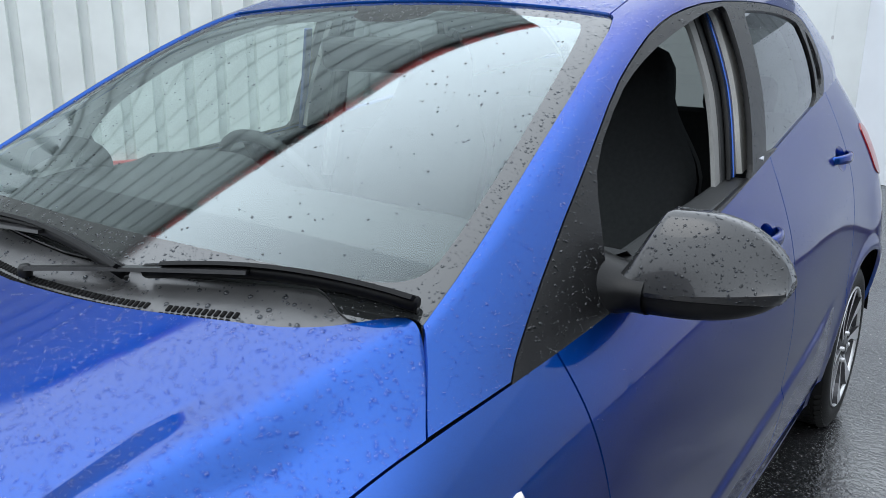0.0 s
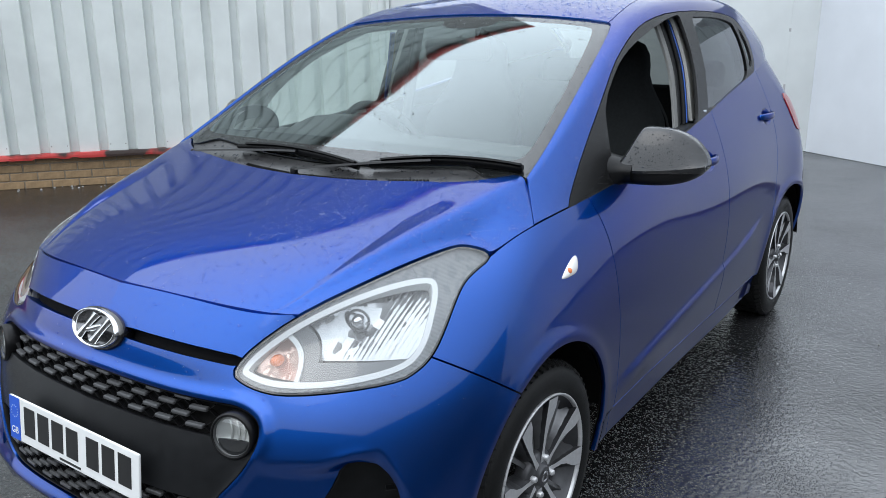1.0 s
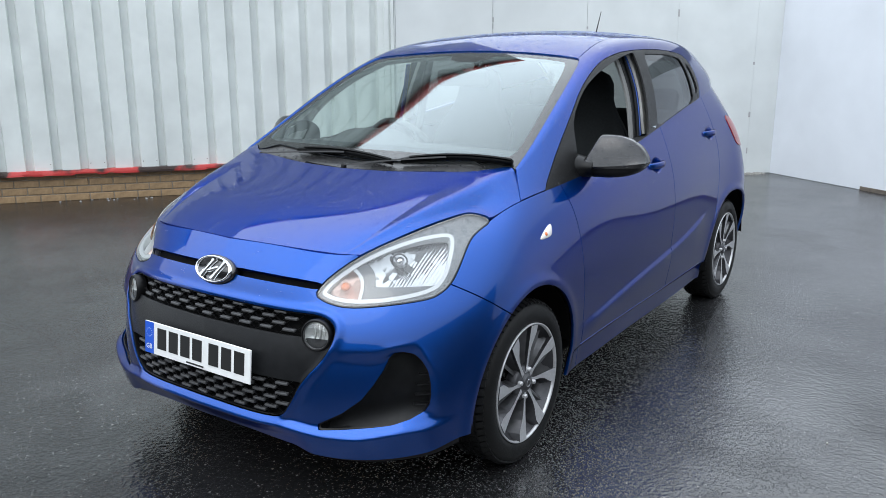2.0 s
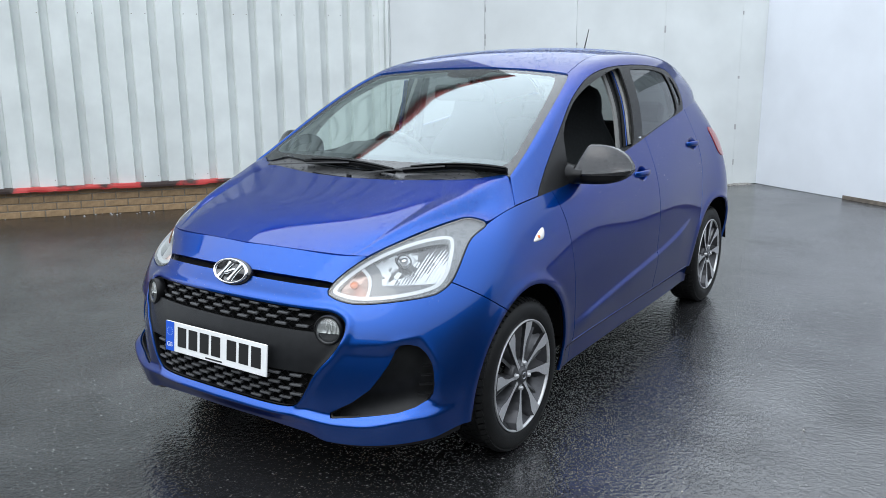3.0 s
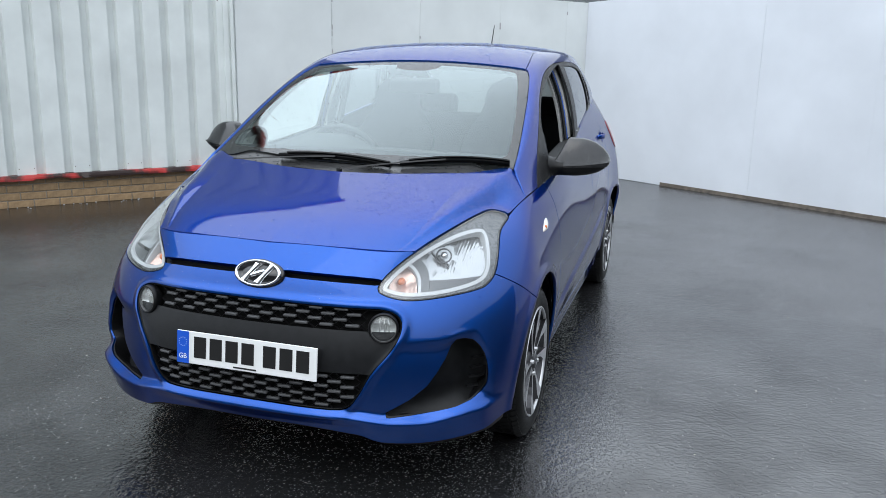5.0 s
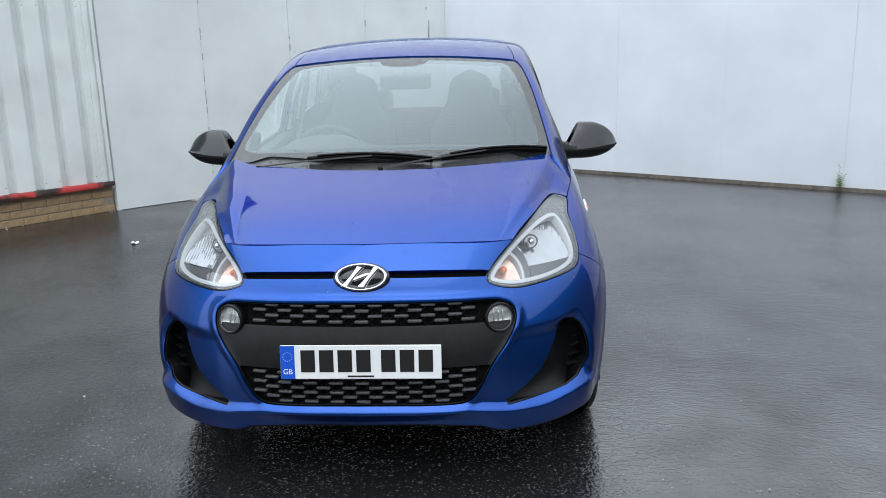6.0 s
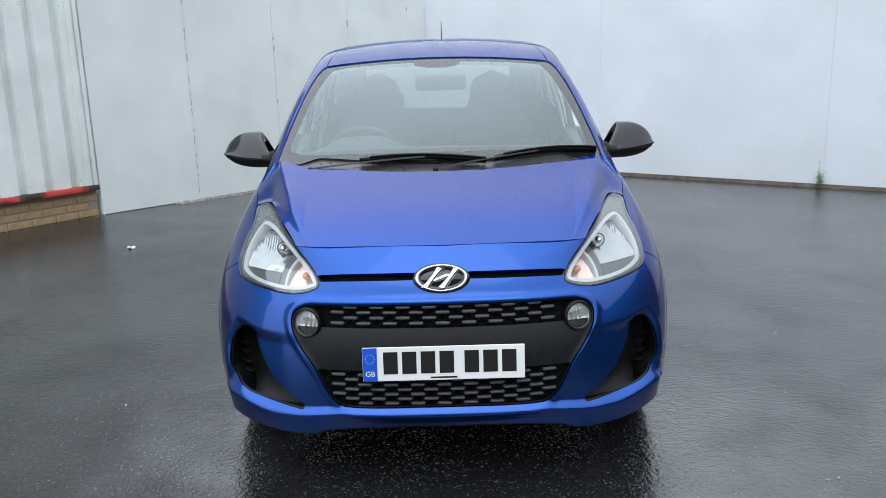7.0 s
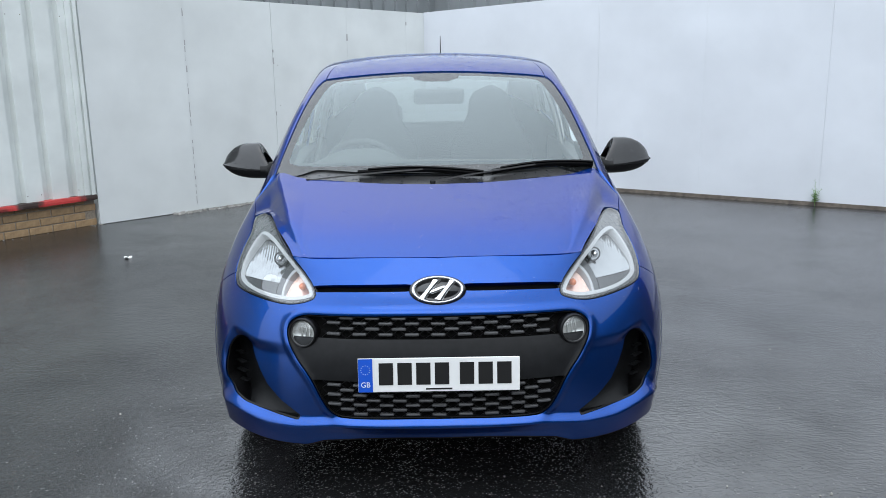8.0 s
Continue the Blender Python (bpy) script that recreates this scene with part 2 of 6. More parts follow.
AMBER = mat("amber_bulb", (0.75, 0.20, 0.06), 0.25)
RED = mat("red_lens", (0.26, 0.006, 0.008), 0.2, coat=0.3)
SEAT = mat("seat_cloth", (0.016, 0.017, 0.019), 0.9, noise_scale=90, amount=0.3, bump=0.3, bump_scale=600)
DASH = mat("dash_plastic", (0.020, 0.021, 0.022), 0.6, noise_scale=70, amount=0.2, bump=0.2, bump_scale=700)
LINING = mat("pale_headlining", (0.42, 0.42, 0.40), 0.85, noise_scale=120, amount=0.06)
PLATE = mat("plate_white", (0.78, 0.79, 0.78), 0.35, noise_scale=8, amount=0.04)
PLATEBLUE = mat("plate_blue", (0.01, 0.09, 0.55), 0.35)
PLATEBLACK = mat("plate_black", (0.012, 0.012, 0.012), 0.4)
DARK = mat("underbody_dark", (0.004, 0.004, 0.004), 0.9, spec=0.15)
PILLARGREY = mat("grey_pillar_trim", (0.22, 0.22, 0.215), 0.8, noise_scale=120, amount=0.06)
WEBGREY = mat("grey_wheel_web", (0.16, 0.16, 0.165), 0.3, 0.7, noise_scale=50, amount=0.1)


def faceted(m, scale, tilt):
    """Chrome pressed into small facets, each tilted its own way."""
    n, l = m.node_tree.nodes, m.node_tree.links
    co, geo = n.new("ShaderNodeTexCoord"), n.new("ShaderNodeNewGeometry")
    mp, v = n.new("ShaderNodeMapping"), n.new("ShaderNodeTexVoronoi")
    mp.inputs["Scale"].default_value = scale
    v.inputs["Scale"].default_value = 1.0
    v.inputs["Randomness"].default_value = 0.45
    l.new(co.outputs["Object"], mp.inputs["Vector"])
    l.new(mp.outputs[0], v.inputs["Vector"])
    off, mul, add, nrm_ = (n.new("ShaderNodeVectorMath") for _ in range(4))
    off.operation, mul.operation, add.operation, nrm_.operation = "SUBTRACT", "SCALE", "ADD", "NORMALIZE"
    off.inputs[1].default_value = (0.5, 0.5, 0.5)
    mul.inputs["Scale"].default_value = tilt
    l.new(v.outputs["Color"], off.inputs[0])
    l.new(off.outputs[0], mul.inputs[0])
    l.new(mul.outputs[0], add.inputs[0])
    l.new(geo.outputs["Normal"], add.inputs[1])
    l.new(add.outputs[0], nrm_.inputs[0])
    l.new(nrm_.outputs[0], n["Principled BSDF"].inputs["Normal"])
    return m


def ribbed(m, scale, strength):
    """Fine parallel ribs pressed into plastic."""
    n, l = m.node_tree.nodes, m.node_tree.links
    co, w, bp = n.new("ShaderNodeTexCoord"), n.new("ShaderNodeTexWave"), n.new("ShaderNodeBump")
    w.inputs["Scale"].default_value = scale / 6.28
    w.bands_direction = "Z"
    bp.inputs["Strength"].default_value = strength
    bp.inputs["Distance"].default_value = 0.002
    l.new(co.outputs["Object"], w.inputs["Vector"])
    l.new(w.outputs["Fac"], bp.inputs["Height"])
    l.new(bp.outputs[0], n["Principled BSDF"].inputs["Normal"])
    return m


REFLECTOR = faceted(mat("lamp_reflector", (0.40, 0.404, 0.408), 0.14, 1.0), (60, 45, 30), 0.14)
# silver bowl; the amber bulb's orange reflection is painted into the base colour
TURNREFL = faceted(mat("turn_reflector", (0.72, 0.50, 0.42), 0.20, 0.6), (150, 150, 90), 0.12)
HOUSING = ribbed(mat("grey_lamp_housing", (0.12, 0.124, 0.13), 0.28, 0.5, noise_scale=60, amount=0.08), 900, 0.22)
DIVIDER = mat("grey_lamp_divider", (0.11, 0.112, 0.115), 0.3, 0.3)


# ---- mesh helpers ----
def part(name, me, material, parent=None, label=""):
    if isinstance(me, bmesh.types.BMesh):
        bm, me = me, bpy.data.meshes.new(name)
        bm.to_mesh(me)
        bm.free()
    if material is not None and not me.materials:
        me.materials.append(material)
    ob = new(name, me)
    if parent is not None:
        ob.parent = parent
    if label:
        ob["label"] = label
    return ob


def empty(name, m=None, parent=None):
    ob = new(name)
    ob.empty_display_size = 0.1
    if m is not None:
        ob.matrix_world = m
    if parent is not None:
        ob.parent = parent
    return ob


def pydata(name, verts, faces, smooth=True, normals=None):
    me = bpy.data.meshes.new(name)
    me.from_pydata([tuple(map(float, v)) for v in verts], [], [tuple(map(int, f)) for f in faces])
    if smooth:
        me.shade_smooth()
    if normals is not None:
        me.normals_split_custom_set_from_vertices([tuple(map(float, n)) for n in normals])
    return me


def box(sx, sy, sz, at=(0, 0, 0), bevel=0.0, seg=2, bm=None, rot=None):
    b = bmesh.new()
    bmesh.ops.create_cube(b, size=1)
    bmesh.ops.scale(b, vec=(sx, sy, sz), verts=b.verts)
    if bevel:
        bmesh.ops.bevel(b, geom=b.edges[:], offset=bevel, segments=seg, affect="EDGES", profile=0.5)
    if rot is not None:
        bmesh.ops.transform(b, matrix=rot, verts=b.verts)
    bmesh.ops.translate(b, vec=at, verts=b.verts)
    return join(bm, b)


def join(bm, b):
    if bm is None:
        return b
    me = bpy.data.meshes.new("tmp")
    b.to_mesh(me)
    b.free()
    bm.from_mesh(me)
    bpy.data.meshes.remove(me)
    return bm


def smooth(bm, on=True):
    for f in bm.faces:
        f.smooth = on
    return bm


def lathe(profile, n=48, axis="x"):
    """Turn (radius, along) points round an axis."""
    bm = bmesh.new()
    rings = []
    for r, a in profile:
        ring = []
        for k in range(n):
            p = 2 * math.pi * k / n
            c, s = r * math.cos(p), r * math.sin(p)
            ring.append(bm.verts.new({"x": (a, c, s), "y": (c, a, s), "z": (c, s, a)}[axis]))
        rings.append(ring)
    for r0, r1 in zip(rings, rings[1:]):
        for k in range(n):
            bm.faces.new((r0[k], r0[(k + 1) % n], r1[(k + 1) % n], r1[k]))
    bmesh.ops.remove_doubles(bm, verts=bm.verts, dist=1e-5)
    bmesh.ops.recalc_face_normals(bm, faces=bm.faces)
    return smooth(bm)


def tube(points, r, n=8, closed=False, taper=None):
    """A round bar along points."""
    bm = bmesh.new()
    pts = [Vector(p) for p in points]
    rings = []
    m = len(pts)
    for i, p in enumerate(pts):
        a, b = (pts[i - 1] if i or closed else p), (pts[(i + 1) % m] if i < m - 1 or closed else p)
        d = (b - a).normalized()
        u = d.cross(Vector((0.13, 0.31, 0.94))).normalized()
        v = d.cross(u)
        rr = r if taper is None else r * (1 + (taper - 1) * i / (m - 1))
        rings.append([bm.verts.new(p + rr * (math.cos(2 * math.pi * k / n) * u + math.sin(2 * math.pi * k / n) * v)) for k in range(n)])
    for i in range(m if closed else m - 1):
        r0, r1 = rings[i], rings[(i + 1) % m]
        for k in range(n):
            bm.faces.new((r0[k], r0[(k + 1) % n], r1[(k + 1) % n], r1[k]))
    if not closed:
        bm.faces.new(rings[0])
        bm.faces.new(rings[-1][::-1])
    bmesh.ops.recalc_face_normals(bm, faces=bm.faces)
    return smooth(bm)


def lettering(text, size, depth):
    """Raised letters, upright in the xy plane, centred."""
    cu = bpy.data.curves.new("letters", "FONT")
    cu.body, cu.size, cu.extrude, cu.align_x, cu.align_y = text, size, depth, "CENTER", "CENTER"
    ob = bpy.data.objects.new("letters", cu)
    me = ob.to_mesh().copy()
    ob.to_mesh_clear()
    bpy.data.objects.remove(ob)
    bpy.data.curves.remove(cu)
    me.name = "letters"
    return me


def slab(a, b, z0, z1, depth, at=0.0):
    """An upright board from a to b in plan; depth behind its face (to the left of a to b), the face moved forward by at."""
    a, b = Vector((a[0], a[1], 0)), Vector((b[0], b[1], 0))
    d = (b - a).normalized()
    n = Vector((d.y, -d.x, 0))
    bm = bmesh.new()
    q = [a + n * at, b + n * at, b + n * (at - depth), a + n * (at - depth)]
    lo = [bm.verts.new((p.x, p.y, z0 if not isinstance(z0, tuple) else z0[i in (1, 2)])) for i, p in enumerate(q)]
    hi = [bm.verts.new((p.x, p.y, z1 if not isinstance(z1, tuple) else z1[i in (1, 2)])) for i, p in enumerate(q)]
    bm.faces.new(lo[::-1])
    bm.faces.new(hi)
    for i in range(4):
        bm.faces.new((lo[i], lo[(i + 1) % 4], hi[(i + 1) % 4], hi[i]))
    bmesh.ops.recalc_face_normals(bm, faces=bm.faces)
    return bm


# ---- the yard ----
WALL_A, WALL_B, WALL_C = Vector((-3.30, 4.60, 0)), Vector((-5.75, 1.50, 0)), Vector((-0.15, 7.74, 0))
WALL_D = WALL_C + (Vector((4.40, 4.68, 0)) - WALL_C) * 1.5

WHITEBOARD = mat("white_painted_board", (0.665, 0.695, 0.69), 0.55, noise_scale=3.0, amount=0.04, stain=0.10, stain_scale=1.3, bump=0.15, bump_scale=30)
BRIGHTBOARD = mat("bright_white_board", (0.67, 0.70, 0.745), 0.5, noise_scale=2.0, amount=0.04, stain=0.08, stain_scale=.9, bump=0.15, bump_scale=30)
CLAD = mat("pale_green_cladding", (0.715, 0.755, 0.735), 0.45, noise_scale=4, amount=0.05, stain=0.14, stain_scale=1.7)
CLADGREY = mat("grey_cladding", (0.22, 0.24, 0.25), 0.45, noise_scale=5, amount=0.06, stain=0.15)
REDPAINT = mat("red_flashing_paint", (0.48, 0.05, 0.04), 0.5, noise_scale=12, amount=0.3, stain=0.4, stain_scale=9)
rn, rl = REDPAINT.node_tree.nodes, REDPAINT.node_tree.links      # paint flaked off down to dark rust in places
rco = rn.new("ShaderNodeTexCoord")
rnoise = rn.new("ShaderNodeTexNoise")
rnoise.inputs["Scale"].default_value = 2.2
rnoise.inputs["Detail"].default_value = 8
rl.new(rco.outputs["Object"], rnoise.inputs["Vector"])
rramp = rn.new("ShaderNodeValToRGB")
rramp.color_ramp.elements[0].position, rramp.color_ramp.elements[0].color = 0.50, (0.50, 0.045, 0.04, 1)
rramp.color_ramp.elements[1].position, rramp.color_ramp.elements[1].color = 0.56, (0.035, 0.02, 0.016, 1)
rl.new(rnoise.outputs[0], rramp.inputs[0])
rl.new(rramp.outputs[0], rn["Principled BSDF"].inputs["Base Color"])
BRICK = mat("buff_brick", (0.36, 0.24, 0.13), 0.85, noise_scale=25, amount=0.22, stain=0.2, stain_scale=6, bump=0.6, bump_scale=90)
MORTAR = mat("mortar", (0.26, 0.22, 0.17), 0.95, noise_scale=60, amount=0.2, bump=0.5, bump_scale=120)
SEALANT = mat("grey_sealant", (0.46, 0.46, 0.46), 0.7, noise_scale=20, amount=0.3, stain=0.4, stain_scale=12)
SCREW = mat("rusty_screw", (0.10, 0.07, 0.05), 0.6)
STONE = mat("pale_gravel", (0.31, 0.30, 0.28), 0.85, noise_scale=30, amount=0.25)
LEAF = mat("weed_leaf", (0.17, 0.30, 0.09), 0.6, noise_scale=40, amount=0.3)

bm = bmesh.new()
bmesh.ops.create_grid(bm, x_segments=40, y_segments=40, size=600)
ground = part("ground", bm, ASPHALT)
tagged(ground, "dark wet asphalt yard with puddled sheen", "ground", kind="structure")


def cladding(a, b, z0, z1, pitch=0.241, depth=-0.062, rib=0.060, flank=0.008, start=0.079, back=0.05):
    """Trapezoid-profiled sheet: flat pans with narrow raised ribs."""
    a, b = Vector((a[0], a[1], 0)), Vector((b[0], b[1], 0))
    d, length = (b - a).normalized(), (b - a).length
    n = Vector((d.y, -d.x, 0))
    line = [(0.0, 0.0)]
    s = start
    while s + pitch < length:
        s += pitch
        for ds, h in ((-rib / 2 - flank, 0), (-rib / 2, depth), (rib / 2 - flank, depth), (rib / 2 + 2 * flank, 0)):
            if 0 < s + ds < length:
                line.append((s + ds, h))
    line.append((length, 0.0))
    bm = bmesh.new()
    cols = []
    for s, h in line:
        p = a + d * s + n * h
        q = a + d * s - n * back
        cols.append([bm.verts.new((p.x, p.y, z0)), bm.verts.new((p.x, p.y, z1)), bm.verts.new((q.x, q.y, z1)), bm.verts.new((q.x, q.y, z0))])
    for c0, c1 in zip(cols, cols[1:]):
        for k in range(4):
            bm.faces.new((c0[k], c1[k], c1[(k + 1) % 4], c0[(k + 1) % 4]))
    bm.faces.new(cols[0])
    bm.faces.new(cols[-1][::-1])
    bmesh.ops.recalc_face_normals(bm, faces=bm.faces)
    return bm


along = (WALL_A - WALL_B).normalized()
WALL_FAR = WALL_B - along * 6.0
BUILD_TOP = 5.45
wall_west = part("wall_west", cladding(WALL_FAR, WALL_A - along * 0.02, 0.30, 3.35), CLAD)
tagged(wall_west, "pale green ribbed metal cladding wall of a shed", "wall", kind="structure")
part("corner_trim", slab(WALL_A - along * .125, WALL_A - along * .075, .30, 3.35, .03, .016), CLAD, wall_west, "pale green corner trim")
part("corner_trim", slab(WALL_A - along * .055, WALL_A - along * .022, .30, 3.35, .03, .024), CLAD, wall_west, "pale green corner trim")


def level_cladding(a, b, z0, z1, pitch=.19, depth=.014):
    """Sheets laid on their side: level ribs one above the other."""
    line = [(z0, 0.0)]
    z = z0
    while z + pitch < z1:
        line += [(z + .05, 0.0), (z + .065, depth), (z + .120, depth), (z + .135, 0.0)]
        z += pitch
    line.append((z1, 0.0))
    d = (Vector(b) - Vector(a)).normalized()
    n = Vector((d.y, -d.x, 0))
    bm = bmesh.new()
    rows_ = [[bm.verts.new((*(Vector(e) + n * o).xy, z)) for e in (a, b) for o in (h, -.06)] for z, h in line]
    for r0, r1 in zip(rows_, rows_[1:]):
        for p, q in ((0, 2), (2, 3), (3, 1), (1, 0)):
            bm.faces.new((r0[p], r0[q], r1[q], r1[p]))
    bm.faces.new([rows_[0][k] for k in (0, 1, 3, 2)])
    bm.faces.new([rows_[-1][k] for k in (0, 2, 3, 1)])
    bmesh.ops.recalc_face_normals(bm, faces=bm.faces)
    return bm


part("upper_cladding", level_cladding(WALL_FAR, WALL_A + along * .55, 3.35, BUILD_TOP), mat("upper_grey_green_cladding", (.44, .475, .46), .5, noise_scale=5, amount=.05, stain=.12), wall_west, "grey level-ribbed cladding of the upper storey")
fascia = part("roof_fascia", slab(WALL_FAR, WALL_A + along * .57, BUILD_TOP, BUILD_TOP + 0.07, 0.3, 0.08), REDPAINT, wall_west, "red painted fascia along the eaves")


def ragged_flashing(a, b, z0, z1, seed):
    """A bent metal strip whose lower lip is torn and curls away from the wall in places."""
    rng = np.random.default_rng(seed)
    a, b = Vector((a[0], a[1], 0)), Vector((b[0], b[1], 0))
    d, size = (b - a).normalized(), (b - a).length
    n = Vector((d.y, -d.x, 0))
    bm, cols, k, drop, curl = bmesh.new(), [], 0, 0.0, 0.0
    while k * .03 < size:
        if rng.random() < .22:
            drop, curl = (rng.random() ** 2 * .020, rng.random() ** 2 * .022) if rng.random() < .6 else (0.0, 0.0)
        p = a + d * (k * .03)
        low = z0 + drop + .003 * (rng.random() - .5)
        cols.append([bm.verts.new((*(p + n * o).xy, z)) for o, z in ((-.03, z1 + .004), (.046, z1 + .002 * rng.random()), (.050 + curl * .4, (z1 + low) / 2), (.048 + curl, low), (.040 + curl, low), (-.03, z0 + .02))])
        k += 1
    for c0, c1 in zip(cols, cols[1:]):
        for q in range(6):
            bm.faces.new((c0[q], c1[q], c1[(q + 1) % 6], c0[(q + 1) % 6]))
    bmesh.ops.recalc_face_normals(bm, faces=bm.faces)
    return bm


part("flashing", ragged_flashing(WALL_FAR, WALL_A - along * 0.02, 0.255, 0.300, 21), REDPAINT, wall_west, "red painted metal drip flashing, torn and peeling in places")


plinth = part("wall_plinth", slab(WALL_FAR, WALL_A - along * 0.02, -0.1, 0.262, 0.2, -0.030), MORTAR)
tagged(plinth, "low buff brick plinth under the cladding", "wall", kind="structure")
nrm = Vector((along.y, -along.x, 0))

board_dir = (WALL_C - WALL_A).normalized()
board_n = Vector((board_dir.y, -board_dir.x, 0))
hoarding = part("wall_north", slab(WALL_A + board_n * 0.02, WALL_C, -0.05, (2.13, 2.10), 0.08, -0.03), WHITEBOARD)
tagged(hoarding, "white painted board hoarding wall", "wall", kind="structure")
JOINTS = [0.0, 1.04, 2.10, 3.16, 4.12, (WALL_C - WALL_A).length]
for k, (s0, s1) in enumerate(zip(JOINTS, JOINTS[1:])):
    gap_w = .003 if k < 2 else .0008
    p0, p1 = WALL_A + board_dir * (s0 + gap_w), WALL_A + board_dir * (s1 - gap_w)
    t0, t1 = 2.20 - 0.014 * s0, 2.20 - 0.014 * s1
    part("panel", slab(p0, p1, 0.004 + 0.004 * (k % 2), (t0, t1), 0.03, 0.012 if k == 0 else 0.0), WHITEBOARD, hoarding)

east_dir = (WALL_D - WALL_C).normalized()
east_n = Vector((east_dir.y, -east_dir.x, 0))
east = part("wall_east", slab(WALL_C, WALL_D, -0.05, (2.14, 2.40), 0.08, 0.0), BRIGHTBOARD)
tagged(east, "white painted board hoarding wall, slightly dirty at the foot", "wall", kind="structure")
east_len, east_w = (WALL_D - WALL_C).length, 1.22
for k in range(int(east_len / east_w) + 1):
    s0, s1 = k * east_w + .0006, min((k + 1) * east_w, east_len) - .0006
    t0, t1 = 2.145 + .26 * s0 / east_len, 2.145 + .26 * s1 / east_len
    part("panel", slab(WALL_C + east_dir * s0, WALL_C + east_dir * s1, .003, (t0, t1), .012, .012 + .0015 * (k % 2)), BRIGHTBOARD, east)
kerb = part("kerb", slab(WALL_C + east_dir * 1.3, WALL_D, -0.05, 0.038, 0.05, 0.026), mat("dark_timber_sill", (0.15, 0.125, 0.10), 0.8, noise_scale=20, amount=0.4, stain=0.4), east)

upper = part("wall_upper", cladding(WALL_A - board_n * 0.35, WALL_C + board_dir * 1.2 - board_n * 0.35, 0.0, 2.75, pitch=0.2, depth=0.03, rib=0.05), CLADGREY)
tagged(upper, "grey ribbed cladding above the white hoarding", "wall", kind="structure")
upper_e = part("wall_upper_east", cladding(WALL_C - east_n * 0.6 - east_dir * 0.30, WALL_C - east_n * 0.6 + east_dir * 2.6, 0.0, 2.75, pitch=0.2, depth=0.03, rib=0.05), CLADGREY)
tagged(upper_e, "grey ribbed cladding behind the corner", "wall", kind="structure")

# plain unseen walls, added to close the yard and kept dark for reflections
south = part("unseen_wall_south", slab(Vector((7.6, -8.2, 0)), Vector((-10.5, -8.2, 0)), -0.05, 3.0, 0.2, 0.0), mat("unseen_wall_dark", (0.09, 0.09, 0.088), 0.85, noise_scale=3, amount=0.12))
tagged(south, "plain dark grey wall, added unseen to close the yard", "wall", kind="structure")
side = part("unseen_wall_south_east", slab(Vector((WALL_D.x, WALL_D.y, 0)), Vector((7.6, -8.2, 0)), -0.05, 3.0, 0.2, 0.0), bpy.data.materials["unseen_wall_dark"])
tagged(side, "plain dark grey wall, added unseen to close the yard", "wall", kind="structure")


# ---- surfaces that can be cut along lines ----
def spline(t, p, x):
    """Natural cubic spline through p (k, m) at knots t, at x."""
    t, p, x = np.asarray(t, float), np.asarray(p, float), np.asarray(x, float)
    k = len(t)
    one = p.ndim == 1
    if one:
        p = p[:, None]
    h = np.diff(t)
    a = np.eye(k)
    r = np.zeros_like(p)
    for i in range(1, k - 1):
        a[i, i - 1:i + 2] = h[i - 1], 2 * (h[i - 1] + h[i]), h[i]
        r[i] = 6 * ((p[i + 1] - p[i]) / h[i] - (p[i] - p[i - 1]) / h[i - 1])
    m = np.linalg.solve(a, r)
    i = np.clip(np.searchsorted(t, x) - 1, 0, k - 2)
    u, w, hh = (x - t[i])[:, None], (t[i + 1] - x)[:, None], h[i][:, None]
    out = m[i] * w ** 3 / (6 * hh) + m[i + 1] * u ** 3 / (6 * hh) + (p[i] / hh - m[i] * hh / 6) * w + (p[i + 1] / hh - m[i + 1] * hh / 6) * u
    return out[:, 0] if one else out


def line_of(*pairs):
    """A smooth function through (x, value) pairs, level beyond its ends' straight run."""
    t, p = np.array([a for a, _ in pairs], float), np.array([b for _, b in pairs], float)

    def f(x):
        x = np.atleast_1d(np.asarray(x, float))
        return spline(t, p, np.clip(x, t[0], t[-1]))
    return f


def step(x, a, b):
    """An eased rise from 0 at a to 1 at b."""
    u = np.clip((np.asarray(x, float) - a) / (b - a), 0, 1)
    return u * u * (3 - 2 * u)


class Sheet:
    def __init__(self, v, n, f):
        self.v, self.n, self.f = v, n, f


def grid_sheet(p, flip=False):
    """A sheet from a grid of points (rows, columns, 3), with smooth normals."""
    du, dv = np.gradient(p, axis=0), np.gradient(p, axis=1)
    n = np.cross(du, dv)
    size = np.linalg.norm(n, axis=2, keepdims=True)
    bad = size[..., 0] < 1e-12
    n = n / np.maximum(size, 1e-12)
    if bad.any():
        for j in np.argwhere(bad):
            n[tuple(j)] = n[min(j[0] + 1, p.shape[0] - 1), min(j[1] + 1, p.shape[1] - 1)]
    if flip:
        n = -n
    on = np.abs(p[..., 0]) < 1e-6                                       # the car's middle plane
    n[on, 0] = 0
    n /= np.maximum(np.linalg.norm(n, axis=2, keepdims=True), 1e-9)
    a, b = p.shape[:2]
    i = np.arange(a * b).reshape(a, b)
    q = np.stack([i[:-1, :-1], i[1:, :-1], i[1:, 1:], i[:-1, 1:]], -1).reshape(-1, 4)
    if flip:
        q = q[:, ::-1]
    return Sheet(p.reshape(-1, 3), n.reshape(-1, 3), np.concatenate([q[:, [0, 1, 2]], q[:, [0, 2, 3]]]))


def merged(*sheets):
    v, n, f, k = [], [], [], 0
    for s in sheets:
        v.append(s.v), n.append(s.n), f.append(s.f + k)
        k += len(s.v)
    return Sheet(np.concatenate(v), np.concatenate(n), np.concatenate(f))


